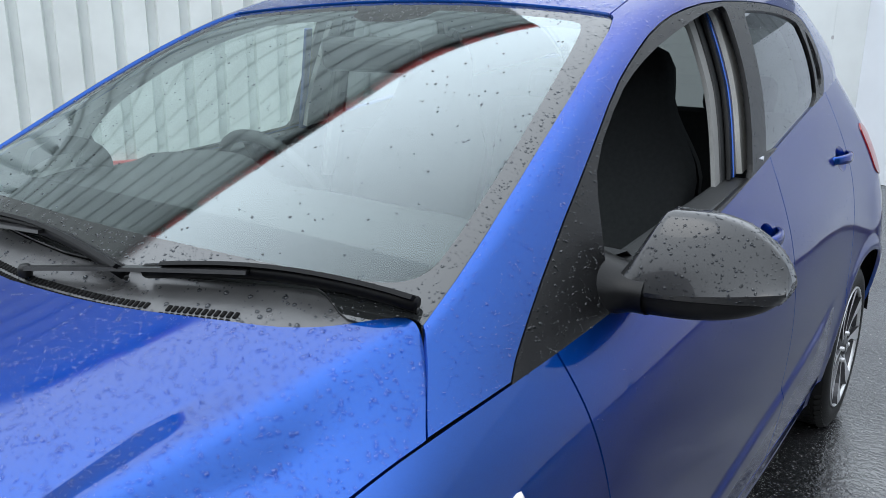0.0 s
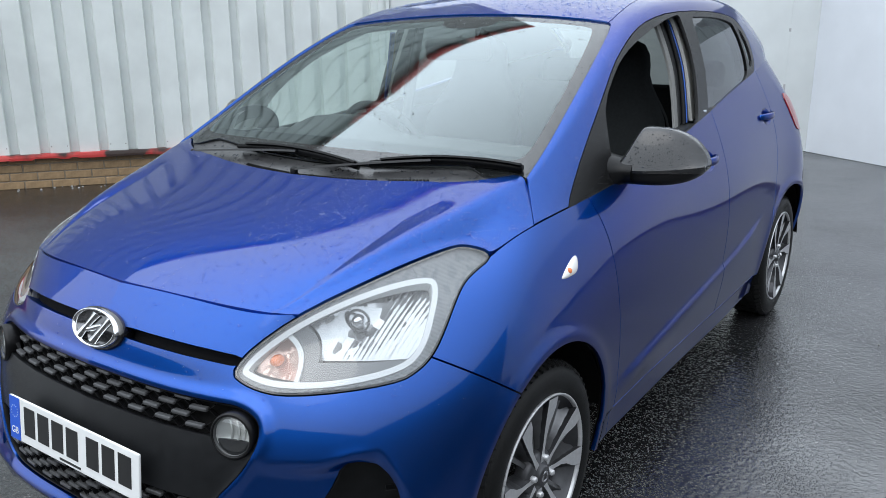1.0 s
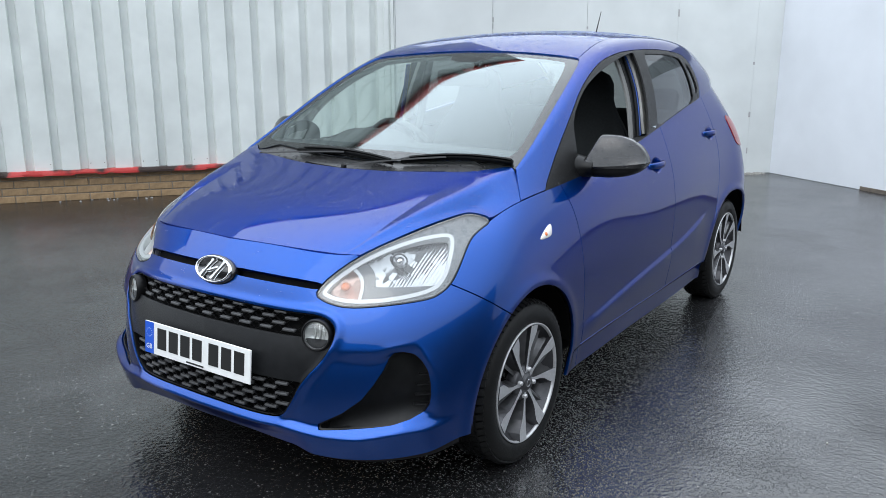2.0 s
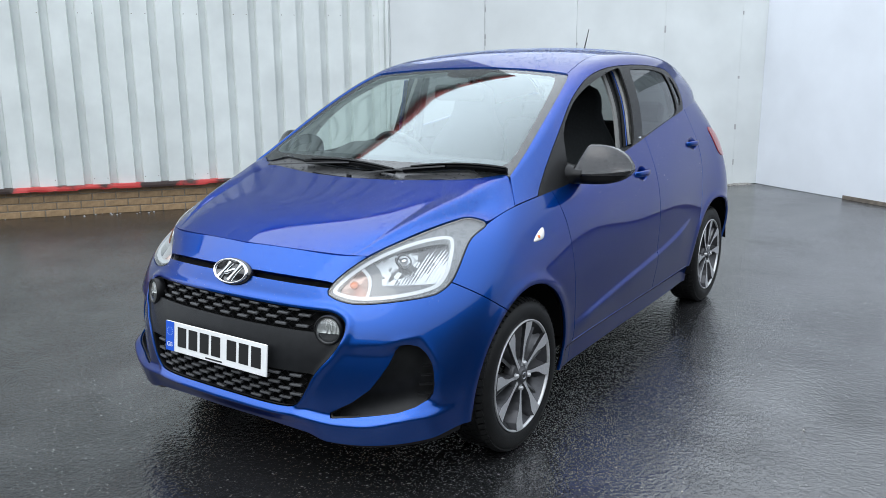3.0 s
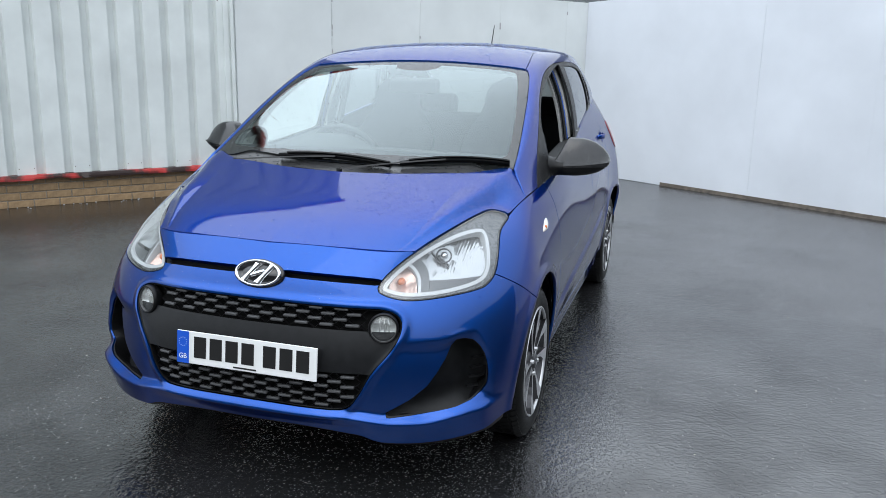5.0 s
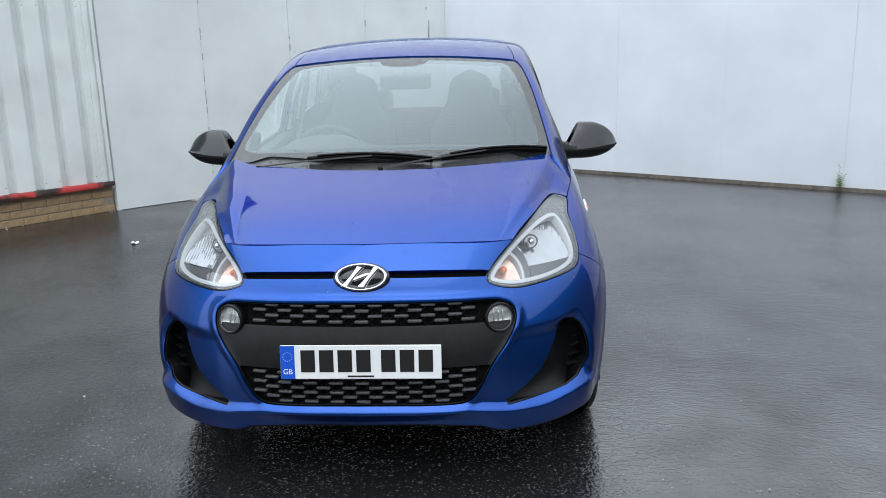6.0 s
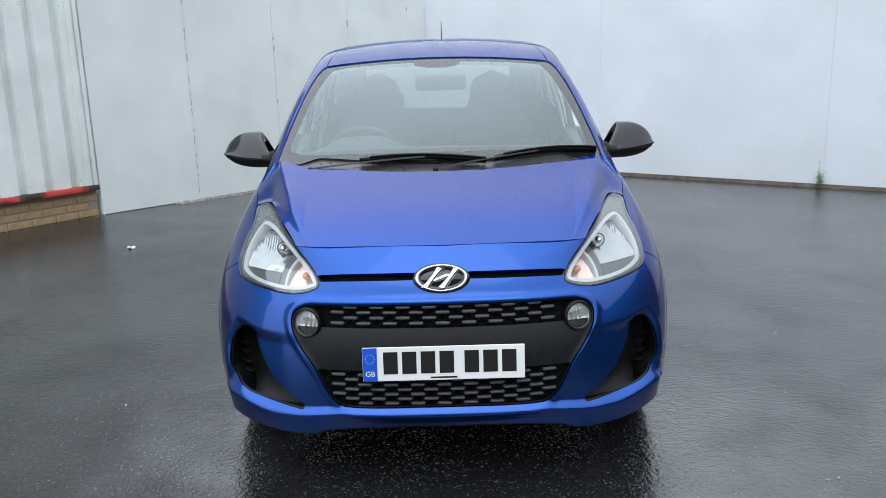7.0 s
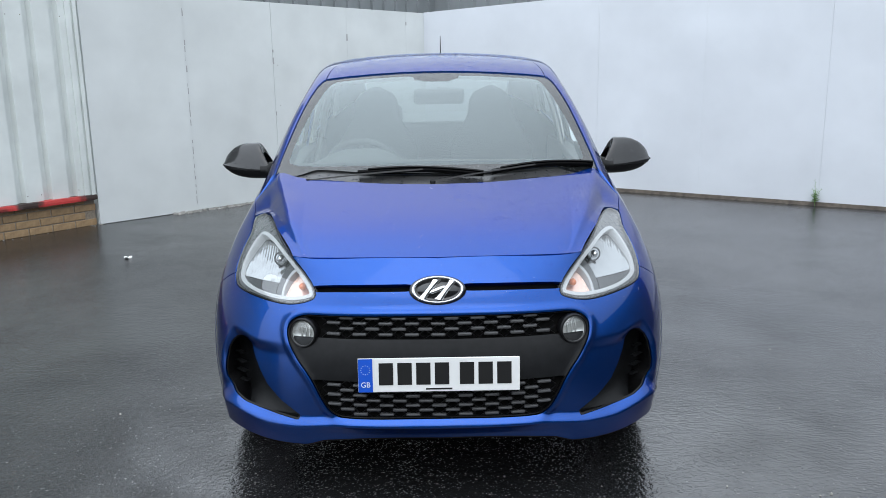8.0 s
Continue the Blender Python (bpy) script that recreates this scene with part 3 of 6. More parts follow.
def cut(s, fn, level=0.0, above=True):
    """The part of a sheet where fn(x, y, z) is above (or below) level, with a clean edge."""
    if not len(s.f):
        return s
    val = fn(s.v[:, 0], s.v[:, 1], s.v[:, 2]) - level
    if not above:
        val = -val
    val = np.where(np.abs(val) < 1e-7, 1e-7, val)
    ins = val > 0
    cnt = ins[s.f].sum(1)
    faces = [tuple(t) for t in s.f[cnt == 3]]
    nv, nn, made = [], [], {}
    base = len(s.v)

    def mid(a, b):
        key = (a, b) if a < b else (b, a)
        if key not in made:
            u = val[a] / (val[a] - val[b])
            nv.append(s.v[a] * (1 - u) + s.v[b] * u)
            m = s.n[a] * (1 - u) + s.n[b] * u
            nn.append(m / max(np.linalg.norm(m), 1e-9))
            made[key] = base + len(nv) - 1
        return made[key]

    for t in s.f[(cnt > 0) & (cnt < 3)]:
        t = [int(i) for i in t]
        out = []
        for k in range(3):
            a, b = t[k], t[(k + 1) % 3]
            if ins[a]:
                out.append(a)
            if ins[a] != ins[b]:
                out.append(mid(a, b))
        for k in range(1, len(out) - 1):
            faces.append((out[0], out[k], out[k + 1]))
    if not faces:
        return Sheet(np.zeros((0, 3)), np.zeros((0, 3)), np.zeros((0, 3), int))
    v = np.concatenate([s.v, np.array(nv)]) if nv else s.v
    n = np.concatenate([s.n, np.array(nn)]) if nn else s.n
    f = np.array(faces)
    used, inv = np.unique(f, return_inverse=True)
    return Sheet(v[used], n[used], inv.reshape(f.shape))


def mirror(s):
    m = np.array([-1, 1, 1])
    return Sheet(s.v * m, s.n * m, s.f[:, ::-1])


def moved(s, d):
    return Sheet(s.v + s.n * d, s.n, s.f)


def sheet_mesh(name, s, lip=0.012):
    """A mesh of a sheet, its open edges turned inwards by lip."""
    f = s.f
    v, n, faces = list(s.v), list(s.n), [tuple(t) for t in f]
    if lip:
        e = np.concatenate([f[:, [0, 1]], f[:, [1, 2]], f[:, [2, 0]]])
        key = np.sort(e, 1)
        _, first, count = np.unique(key, axis=0, return_index=True, return_counts=True)
        for k in first[count == 1]:
            a, b = e[k]
            ed = s.v[b] - s.v[a]
            out = np.cross(ed, s.n[a])
            size = np.linalg.norm(out)
            if size < 1e-9:
                continue
            out = out / size
            i = len(v)
            for p, nn in ((s.v[a], s.n[a]), (s.v[b], s.n[b])):
                v.append(p), v.append(p - nn * lip)
                n.append(out * 0.75 + nn * 0.35), n.append(out)
            faces.append((i + 2, i, i + 1, i + 3))
    return pydata(name, v, faces, True, n)


def rounded(poly, times=2):
    """A polygon with its corners cut smooth."""
    p = np.array(poly, float)
    for _ in range(times):
        q = np.roll(p, -1, axis=0)
        p = np.stack([p * 0.75 + q * 0.25, p * 0.25 + q * 0.75], 1).reshape(-1, 2)
    return p


def poly_distance(poly, a, b):
    """Signed distance of points (a, b) to a closed polygon, above zero inside."""
    pts = np.stack([a, b], 1)
    best, inside = np.full(len(a), 1e9), np.zeros(len(a), bool)
    for p, q in zip(poly, np.roll(poly, -1, axis=0)):
        d = q - p
        u = np.clip(((pts - p) @ d) / max(d @ d, 1e-12), 0, 1)
        best = np.minimum(best, np.hypot(*(pts - p - u[:, None] * d).T))
        cross = (p[1] > b) != (q[1] > b)
        if d[1]:
            inside ^= cross & (a < d[0] * (b - p[1]) / d[1] + p[0])
    return np.where(inside, best, -best)


def front_zone(poly, times=2):
    p = rounded(poly, times)
    return lambda x, y, z: np.where(y < 0.3, poly_distance(p, np.abs(x), z), -1.0)


def side_zone(poly, times=2):
    p = rounded(poly, times)
    return lambda x, y, z: poly_distance(p, y, z)


# ---- the car: body surfaces (x across, y from nose to tail, front axle at y = 0) ----
# stations: nose centre, plate edge, fog lamp, intake, corner, before the arch, front axle, door edge, mid doors, rear door, rear axle, tail side, tail corner, tail centre
RAIL_SILL = [(0, -.712, .238), (.26, -.703, .234), (.46, -.668, .215), (.625, -.588, .215), (.738, -.485, .230), (.806, -.35, .240), (.811, 0, .215), (.800, .42, .195), (.790, 1.0, .190), (.790, 1.6, .190), (.800, 2.385, .215), (.790, 2.70, .250), (.62, 2.86, .270), (0, 2.90, .280)]
RAIL_LOW = [(0, -.748, .325), (.26, -.736, .325), (.46, -.692, .312), (.650, -.602, .32), (.768, -.485, .340), (.821, -.335, .350), (.833, 0, .340), (.815, .42, .320), (.808, 1.0, .320), (.808, 1.6, .320), (.830, 2.385, .340), (.815, 2.70, .370), (.63, 2.89, .400), (0, 2.93, .400)]
RAIL_MID = [(0, -.738, .500), (.26, -.724, .500), (.46, -.680, .500), (.655, -.582, .500), (.777, -.455, .500), (.831, -.310, .500), (.846, 0, .500), (.830, .42, .500), (.822, 1.0, .500), (.822, 1.6, .500), (.844, 2.385, .500), (.820, 2.70, .520), (.63, 2.90, .550), (0, 2.94, .550)]
RAIL_HIGH = [(0, -.682, .655), (.26, -.668, .650), (.46, -.622, .645), (.652, -.518, .650), (.767, -.385, .650), (.821, -.255, .650), (.840, 0, .660), (.832, .42, .660), (.828, 1.0, .660), (.828, 1.6, .665), (.838, 2.385, .680), (.815, 2.68, .700), (.62, 2.88, .700), (0, 2.92, .700)]
RAIL_SHOULDER = [(0, -.645, .735), (.26, -.628, .733), (.45, -.570, .735), (.610, -.440, .760), (.704, -.310, .780), (.762, -.175, .800), (.792, .020, .825), (.812, .42, .835), (.806, 1.0, .850), (.800, 1.6, .880), (.790, 2.385, .940), (.760, 2.62, .960), (.60, 2.80, .970), (0, 2.86, .970)]
RAIL_TOP = [(0, -.585, .815), (.25, -.566, .814), (.485, -.510, .811), (.600, -.350, .838), (.690, -.200, .843), (.714, -.090, .873), (.742, .065, .917), (.762, .42, .948), (.752, 1.0, 1.010), (.716, 1.6, 1.092), (.672, 2.30, 1.190), (.635, 2.50, 1.215), (.53, 2.66, 1.240), (0, 2.74, 1.260)]
RAILS = np.array([RAIL_SILL, RAIL_LOW, RAIL_MID, RAIL_HIGH, RAIL_SHOULDER, RAIL_TOP], float)

gap = np.linalg.norm(np.diff(RAILS, axis=1), axis=2).mean(0)
S_KNOTS = np.concatenate([[0], np.cumsum(gap)])
S = np.concatenate([np.linspace(0, S_KNOTS[6], 190)[:-1], np.linspace(S_KNOTS[6], S_KNOTS[-1], 190)])
rows = np.array([spline(S_KNOTS, r, S) for r in RAILS])
rows[:, :, 0] = np.where(S[None] < 0.02, np.maximum(rows[:, :, 0], 0), rows[:, :, 0])
rise = np.linalg.norm(np.diff(RAILS, axis=0), axis=2).mean(1)
T_KNOTS = np.concatenate([[0], np.cumsum(rise)])
T = np.linspace(0, T_KNOTS[-1], 140)
skirt_p = spline(T_KNOTS, rows.reshape(6, -1), T).reshape(len(T), len(S), 3)

ARCHES = ((0.0, 0.290), (2.385, 0.290))
ARCH_R = 0.352


def arch(x, y, z):
    """Distance outside the wheel openings."""
    d = np.minimum(*[np.hypot(y - a, z - b) for a, b in ARCHES]) - ARCH_R
    return np.where(np.abs(x) > 0.5, d, 1.0)


MOUTH = rounded([(-.3, .645), (0, .648), (.38, .644), (.45, .643), (.500, .618), (.505, .570), (.478, .512), (.422, .445), (.390, .376), (.354, .322), (.30, .312), (0, .316), (-.3, .314)], 2)
CORNER = rounded([(.648, .540), (.693, .544), (.736, .502), (.758, .425), (.752, .366), (.700, .327), (.588, .305), (.430, .290), (.570, .372), (.625, .462)], 1)
SWEEP = line_of((-1, .36), (.40, .375), (1.0, .44), (1.7, .53), (2.1, .62), (3, .7))


def sculpt(p):
    """Lip, scooped bumper corners, arch flares and door sweep, as offsets along the surface."""
    s = grid_sheet(p, True)
    x, y, z = s.v.T
    front = 1 - step(y, -.40, -.25)
    ledge = .314 - .016 * step(x, .33, .50) + .030 * step(x, .56, .74)
    off = 0.025 * front * (1 - step(z, ledge - .018, ledge + .006)) * (1 - step(x, .726, .806))
    off += .007 * front * np.exp(-((poly_distance(MOUTH, x, z) + .006) / .013) ** 2)
    off += .004 * front * np.exp(-((poly_distance(CORNER, x, z) + .008) / .014) ** 2) * step(x, .60, .70)
    crease = .550 + .02 * step(x, .61, .69) - .10 * step(x, .706, .786)
    off -= 0.027 * front * step(x, .42, .69) * (1 - step(x, .738, .776)) * (1 - step(z, crease - .045, crease)) * step(z, ledge - .004, ledge + .030)
    off += 0.006 * np.exp(-((arch(x, y, z) - 0.012) / 0.022) ** 2) * (y > -.5)
    side = step(y, .36, .60) * (1 - step(y, 1.75, 2.0))
    c = z - SWEEP(y)
    off += 0.010 * side * (1 - step(c, -.014, .014)) * step(z, .29, SWEEP(y) - .02)
    off -= 0.012 * step(y, .30, .5) * (1 - step(y, 2.6, 2.8)) * (1 - step(z, .272, .296)) * step(z, .15, .2)
    out = s.v + s.n * off[:, None]
    out[:, 2] += .016 * front * (1 - step(x, .37, .45)) * (1 - step(z, .245, .305))
    return out.reshape(p.shape)


skirt = grid_sheet(sculpt(skirt_p), True)

# bonnet: a crowned sheet between its centre line and the top rail
TOP = spline(S_KNOTS, RAILS[5], np.linspace(0, S_KNOTS[7], 400))
k0 = int(np.argmin(np.abs(TOP[:, 0] - .485)))
edge_x = lambda y: np.interp(y, TOP[k0:, 1], TOP[k0:, 0])
edge_z = lambda y: np.interp(y, TOP[k0:, 1], TOP[k0:, 2])
nose_y = lambda x: np.interp(x, np.append(TOP[:k0 + 1, 0], (.52, .60)), np.append(TOP[:k0 + 1, 1], (-.500, -.48)))
bonnet_mid = line_of((-.585, .815), (-.45, .868), (-.2, .939), (0, .991), (.12, 1.023), (.3, 1.06))
bonnet_end = line_of((0, .000), (.2, .012), (.4, .045), (.56, .095), (.66, .165), (.75, .24))
CREST = line_of((-.60, .415), (-.47, .470), (-.35, .520), (-.18, .580), (-.02, .622), (.148, .658), (.25, .675))
CREST_DROP = line_of((-.60, .004), (-.5, .008), (-.3, .014), (-.1, .012), (.05, .010), (.148, .010), (.25, .008))


def lamp_top_height(x, y):
    """Gently crowned to a crest, then falling away to the wing."""
    shape = x.shape
    x, y = np.abs(x.ravel()), y.ravel()
    xe, xc, c = edge_x(y), CREST(y), bonnet_mid(y)
    w = .014
    soft_v = w * np.log1p(np.exp(np.clip((x - xc) / w, -40, 40)))
    v = soft_v / np.maximum(xe - xc, .03)
    crest = c - CREST_DROP(y) * (x / xc) ** 2
    crest_e = c - CREST_DROP(y) * (xe / xc) ** 2
    z = crest - (crest_e - edge_z(y)) * v ** 1.15
    return z.reshape(shape)


# the sheet above the lamps
U, V = np.meshgrid(np.sin(np.linspace(0, 1, 80) * math.pi / 2), np.linspace(0, 1, 110), indexing="ij")
side_i = np.linspace(k0, 399, 110)
sx = np.interp(side_i, np.arange(400), TOP[:, 0])
sy = np.interp(side_i, np.arange(400), TOP[:, 1])
sy[sy > .24] = .24 + (sy[sy > .24] - .24) * 0.05
bx = U * np.interp(V, np.linspace(0, 1, 110), sx)
by = nose_y(U * .485) + (np.interp(V, np.linspace(0, 1, 110), sy) - TOP[k0, 1]) / (sy[-1] - TOP[k0, 1]) * (bonnet_end(U.ravel() * .745).reshape(U.shape) - nose_y(U * .485)) * (0.0 * U + 1)
wing_y = np.interp(V, np.linspace(0, 1, 110), sy)
by = by * (1 - U ** 6) + wing_y * U ** 6
bz = lamp_top_height(bx, by)
bz -= (bz[:, :1] - .8145) * (1 - V) ** 7                                # meets the nose level
lamp_top_p = np.stack([bx, by, bz], -1)
lamp_top = grid_sheet(lamp_top_p, False)
if lamp_top.n[:, 2].mean() < 0:
    lamp_top = grid_sheet(lamp_top_p, True)

# the bonnet lid: its outer edge runs along the lamp and then along the wing
LID_EDGE = [(-.66, .425, .805), (-.60, .452, .807), (-.51, .497, .808), (-.31, .592, .868), (-.17, .655, .885), (-.12, .690, .886)]
wing_part = TOP[(TOP[:, 1] > -.085) & (TOP[:, 0] > .5)]
lid_y = np.concatenate([[p[0] for p in LID_EDGE], wing_part[:, 1]])
lid_x = np.concatenate([[p[1] for p in LID_EDGE], wing_part[:, 0]])
lid_z = np.concatenate([[p[2] for p in LID_EDGE], wing_part[:, 2]])
LID_Y = np.linspace(-.66, .60, 631)


def eased(line):
    """The edge drawn as one fair curve past the lamp's tail."""
    far = np.interp(LID_Y, lid_y, line)
    bell = np.exp(-.5 * (np.arange(-45, 46) * .002 / .030) ** 2)
    fair = np.convolve(np.pad(far, 45, mode="reflect", reflect_type="odd"), bell / bell.sum(), "valid")
    w = step(LID_Y, -.30, -.22) * (1 - step(LID_Y, .06, .14))
    return far * (1 - w) + fair * w


LID_Z = eased(lid_z)
lid_edge_x = lambda y: np.interp(y, lid_y, lid_x)
lid_edge_z = lambda y: np.interp(y, LID_Y, LID_Z)


def bonnet_height(x, y):
    """Gently crowned to a crest, a fold below it, then a flatter flank down to the wing."""
    sweep = (nose_y(x) - nose_y(0.0)) * (1 - np.clip((y - nose_y(x)) / .40, 0, 1)) ** 2
    xe, xc, c = lid_edge_x(y), CREST(y), bonnet_mid(y - sweep)
    w = .012 - .006 * step(y, -.3, .1)
    past = w * np.log1p(np.exp(np.clip((x - xc) / w, -40, 40)))
    v = past / np.maximum(xe - xc, .03)
    a = 2.0 - 1.0 * step(y, -.12, .10)                                  # the fold is steepest in front
    b = .45 + .55 * step(y, -.12, .10)
    k = .05
    g = -k * np.log(np.exp(-a * v / k) + np.exp(-(1 - b * (1 - v)) / k)) + k * np.log(1 + np.exp(-(1 - b) / k))
    crest = c - CREST_DROP(y) * (x / xc) ** 2
    crest_e = c - CREST_DROP(y) * (xe / xc) ** 2
    z = crest - (crest_e - lid_edge_z(y)) * g
    ridge = .013 * np.clip((y + .56) / .26, 0, 1) * (1 - step(y, -.26, .02))       # a low ridge swells along the crest
    inner = np.clip(1 - (xc - x) / (.006 + .078 * np.clip((y + .47) / .32, 0, 1)), 0, 1)
    outer = np.clip(1 - (x - xc) / np.maximum(xe - xc, .03), 0, 1)
    return z + ridge * np.where(x < xc, inner, outer)


BX, BY = np.meshgrid(np.linspace(0, .80, 161), np.linspace(-.66, .30, 161), indexing="ij")
BZ = bonnet_height(BX.ravel(), BY.ravel()).reshape(BX.shape)
bonnet = grid_sheet(np.stack([BX, BY, BZ], -1), False)
if bonnet.n[:, 2].mean() < 0:
    bonnet = grid_sheet(np.stack([BX, BY, BZ], -1), True)

# cabin: sections across the car, from the roof's middle over the rail to the belt line
roof_mid = line_of((-.10, .938), (.03, 1.000), (.30, 1.125), (.60, 1.262), (.85, 1.374), (.99, 1.428), (1.2, 1.482), (1.5, 1.513), (1.85, 1.518), (2.2, 1.500), (2.48, 1.455), (2.60, 1.395), (2.72, 1.27))
rail_x = line_of((-.10, .66), (.10, .674), (.30, .668), (.50, .652), (.90, .605), (1.2, .598), (1.6, .597), (2.1, .575), (2.45, .535), (2.72, .50))
rail_z = line_of((-.10, .915), (.10, .998), (.50, 1.205), (.90, 1.388), (1.05, 1.430), (1.25, 1.458), (1.6, 1.474), (2.0, 1.462), (2.3, 1.425), (2.52, 1.36), (2.72, 1.235))
TOPALL = spline(S_KNOTS, RAILS[5], np.linspace(0, S_KNOTS[-1], 900))
kk = int(np.argmax(TOPALL[:, 1] > 2.68))
belt_x = lambda y: np.interp(y, TOPALL[200:kk, 1], TOPALL[200:kk, 0])
belt_z = lambda y: np.interp(y, TOPALL[200:kk, 1], TOPALL[200:kk, 2])


def cabin_section(y):
    zc, xr, zr, xb, zb = roof_mid(y)[0], rail_x(y)[0], rail_z(y)[0], belt_x(y), belt_z(y)
    u = np.linspace(0, 1, 34)
    top = np.stack([u * xr, zc - (zc - zr) * u ** 2.3], 1)
    w = np.linspace(0, 1, 34)
    side = np.stack([xr + (xb - xr) * w + 0.022 * np.sin(w * math.pi) * min(1, max(0, (y - .1) / .6)), zr + (zb - zr) * w], 1)
    line = np.concatenate([top, side[1:]])
    for _ in range(3):
        line = np.stack([np.convolve(np.pad(line[:, k], 2, mode="edge"), [.1, .2, .4, .2, .1], "valid") if k else
                         np.convolve(np.concatenate([-line[2:0:-1, 0], line[:, 0], [2 * line[-1, 0] - line[-2, 0], 2 * line[-1, 0] - line[-3, 0]]]), [.1, .2, .4, .2, .1], "valid") for k in (0, 1)], 1)
        line[0] = (0, zc)
        line[-1] = (xb, zb)
    return np.concatenate([line[:, :1], np.full((len(line), 1), y), line[:, 1:]], 1)


cabin_y = np.concatenate([np.linspace(-.08, 1.1, 120)[:-1], np.linspace(1.1, 2.70, 110)])
cabin_p = np.array([cabin_section(y) for y in cabin_y])
cabin = grid_sheet(cabin_p, False)
if cabin.n[:, 2].mean() < 0:
    cabin = grid_sheet(cabin_p, True)


# ---- the car: panels cut from the surfaces ----
car = empty("car", pose(.008, 0, 0))
tagged(car, "blue small hatchback car, wet, front passenger window open, parked on asphalt", "car")
HALF = 0.0022                                  # half a shut line


def both(name, s, material, lip=0.012, label="", parent=None):
    """A part for each side of the car, from a sheet of its left half."""
    out = []
    for side in (s, mirror(s)):
        out.append(part(name, sheet_mesh(name, side, lip), material, parent or car, label))
    return out


def whole(name, s, material, lip=0.012, label="", parent=None):
    """One part out of a left half and its mirror image."""
    return part(name, sheet_mesh(name, merged(s, mirror(s)), lip), material, parent or car, label)


# zones
GRILLE = lambda x, y, z: np.where(y < 0.3, poly_distance(MOUTH, np.abs(x), z), -1.0)
INTAKE = lambda x, y, z: np.where(y < 0.3, poly_distance(CORNER, np.abs(x), z), -1.0)
SLOT = front_zone([(.04, .720), (.04, .742), (.30, .738), (.43, .728), (.43, .708), (.30, .716)], 1)
PX, PY = Vector((0.76, 0.62, 0.19)).normalized(), Vector((-0.35, 0.10, 0.93)).normalized()
LAMP3 = [(.388, -.612, .700), (.490, -.528, .806), (.585, -.31, .870), (.640, -.170, .898), (.665, -.125, .902), (.726, -.088, .880), (.712, -.175, .850), (.714, -.215, .832), (.724, -.260, .803), (.735, -.310, .765), (.740, -.355, .730), (.730, -.388, .705), (.698, -.43, .680), (.52, -.56, .655), (.44, -.598, .668)]
CORE3 = [(.408, -.602, .702), (.495, -.525, .793), (.575, -.37, .842), (.655, -.255, .860), (.688, -.262, .842), (.710, -.320, .780), (.717, -.360, .735), (.70, -.405, .700), (.60, -.50, .676), (.50, -.562, .670), (.445, -.59, .682)]
LAMP = rounded([(Vector(p) @ PX, Vector(p) @ PY) for p in LAMP3], 2)
CORE = rounded([(Vector(p) @ PX, Vector(p) @ PY) for p in CORE3], 2)


def lamp_zone(x, y, z):
    p = np.stack([np.abs(x), y, z], 1)
    d = poly_distance(LAMP, p @ np.array(PX), p @ np.array(PY))
    return np.where((y < 0.1) & (z > .60), d, -1.0)


def core_zone(x, y, z):
    p = np.stack([np.abs(x), y, z], 1)
    return np.where((y < 0.1) & (z > .60), poly_distance(CORE, p @ np.array(PX), p @ np.array(PY)), -1.0)


end_line = line_of((0, -.020), (.25, .002), (.44, .045), (.59, .108), (.66, .148), (.70, .115), (.745, .058), (.80, .02))
bonnet_back = lambda x, y, z: end_line(np.abs(x)) - y
bumper_seam = lambda x, y, z: np.where(y < .2, ((y + .37) * .14 + (z - .73) * .20) / .244, 1.0)
door_front = line_of((.1, .45), (.29, .445), (.6, .405), (.86, .345), (.95, .325), (1.1, .30))
door_rear = line_of((.1, 2.10), (.30, 2.10), (.45, 2.09), (.7, 2.14), (1.0, 2.17), (1.3, 2.15))
wing_door = lambda x, y, z: y - door_front(z)
door_door = lambda x, y, z: y - 1.42 - 0.02 * (z - .6)
door_quarter = lambda x, y, z: y - door_rear(z)
sill_line = lambda x, y, z: z - .296

outer = cut(skirt, arch)
# front bumper
nose = cut(outer, bumper_seam, -HALF, False)
nose = cut(nose, lamp_zone, -HALF, False)
mouth = cut(cut(skirt, lambda x, y, z: -y), GRILLE, 0.004)
nose = cut(nose, GRILLE, 0, False)
vent = cut(cut(skirt, lambda x, y, z: -y), INTAKE, 0.002)
nose = cut(nose, INTAKE, 0, False)
nose = cut(nose, SLOT, 0, False)
nose = cut(nose, lambda x, y, z: np.where(z > .77, nose_y(np.abs(x)) - y + .0005, 1.0))
bumper = whole("front_bumper", nose, PAINT, 0.035, "blue front bumper with black mouth")
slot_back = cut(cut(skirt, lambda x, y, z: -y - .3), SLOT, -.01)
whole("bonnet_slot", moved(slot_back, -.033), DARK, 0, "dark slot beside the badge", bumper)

# bonnet
b_front = 0.006
lid = cut(bonnet, bonnet_back, HALF)
lid = cut(lid, lamp_zone, -HALF * 2, False)
nose_gap = lambda x, y, z: y - nose_y(np.abs(x)) - b_front
lid = cut(lid, nose_gap)
lid = cut(lid, lambda x, y, z: lid_edge_x(y) - np.abs(x) - .0035)
whole("bonnet", lid, PAINT, 0.014, "blue bonnet beaded with rain")

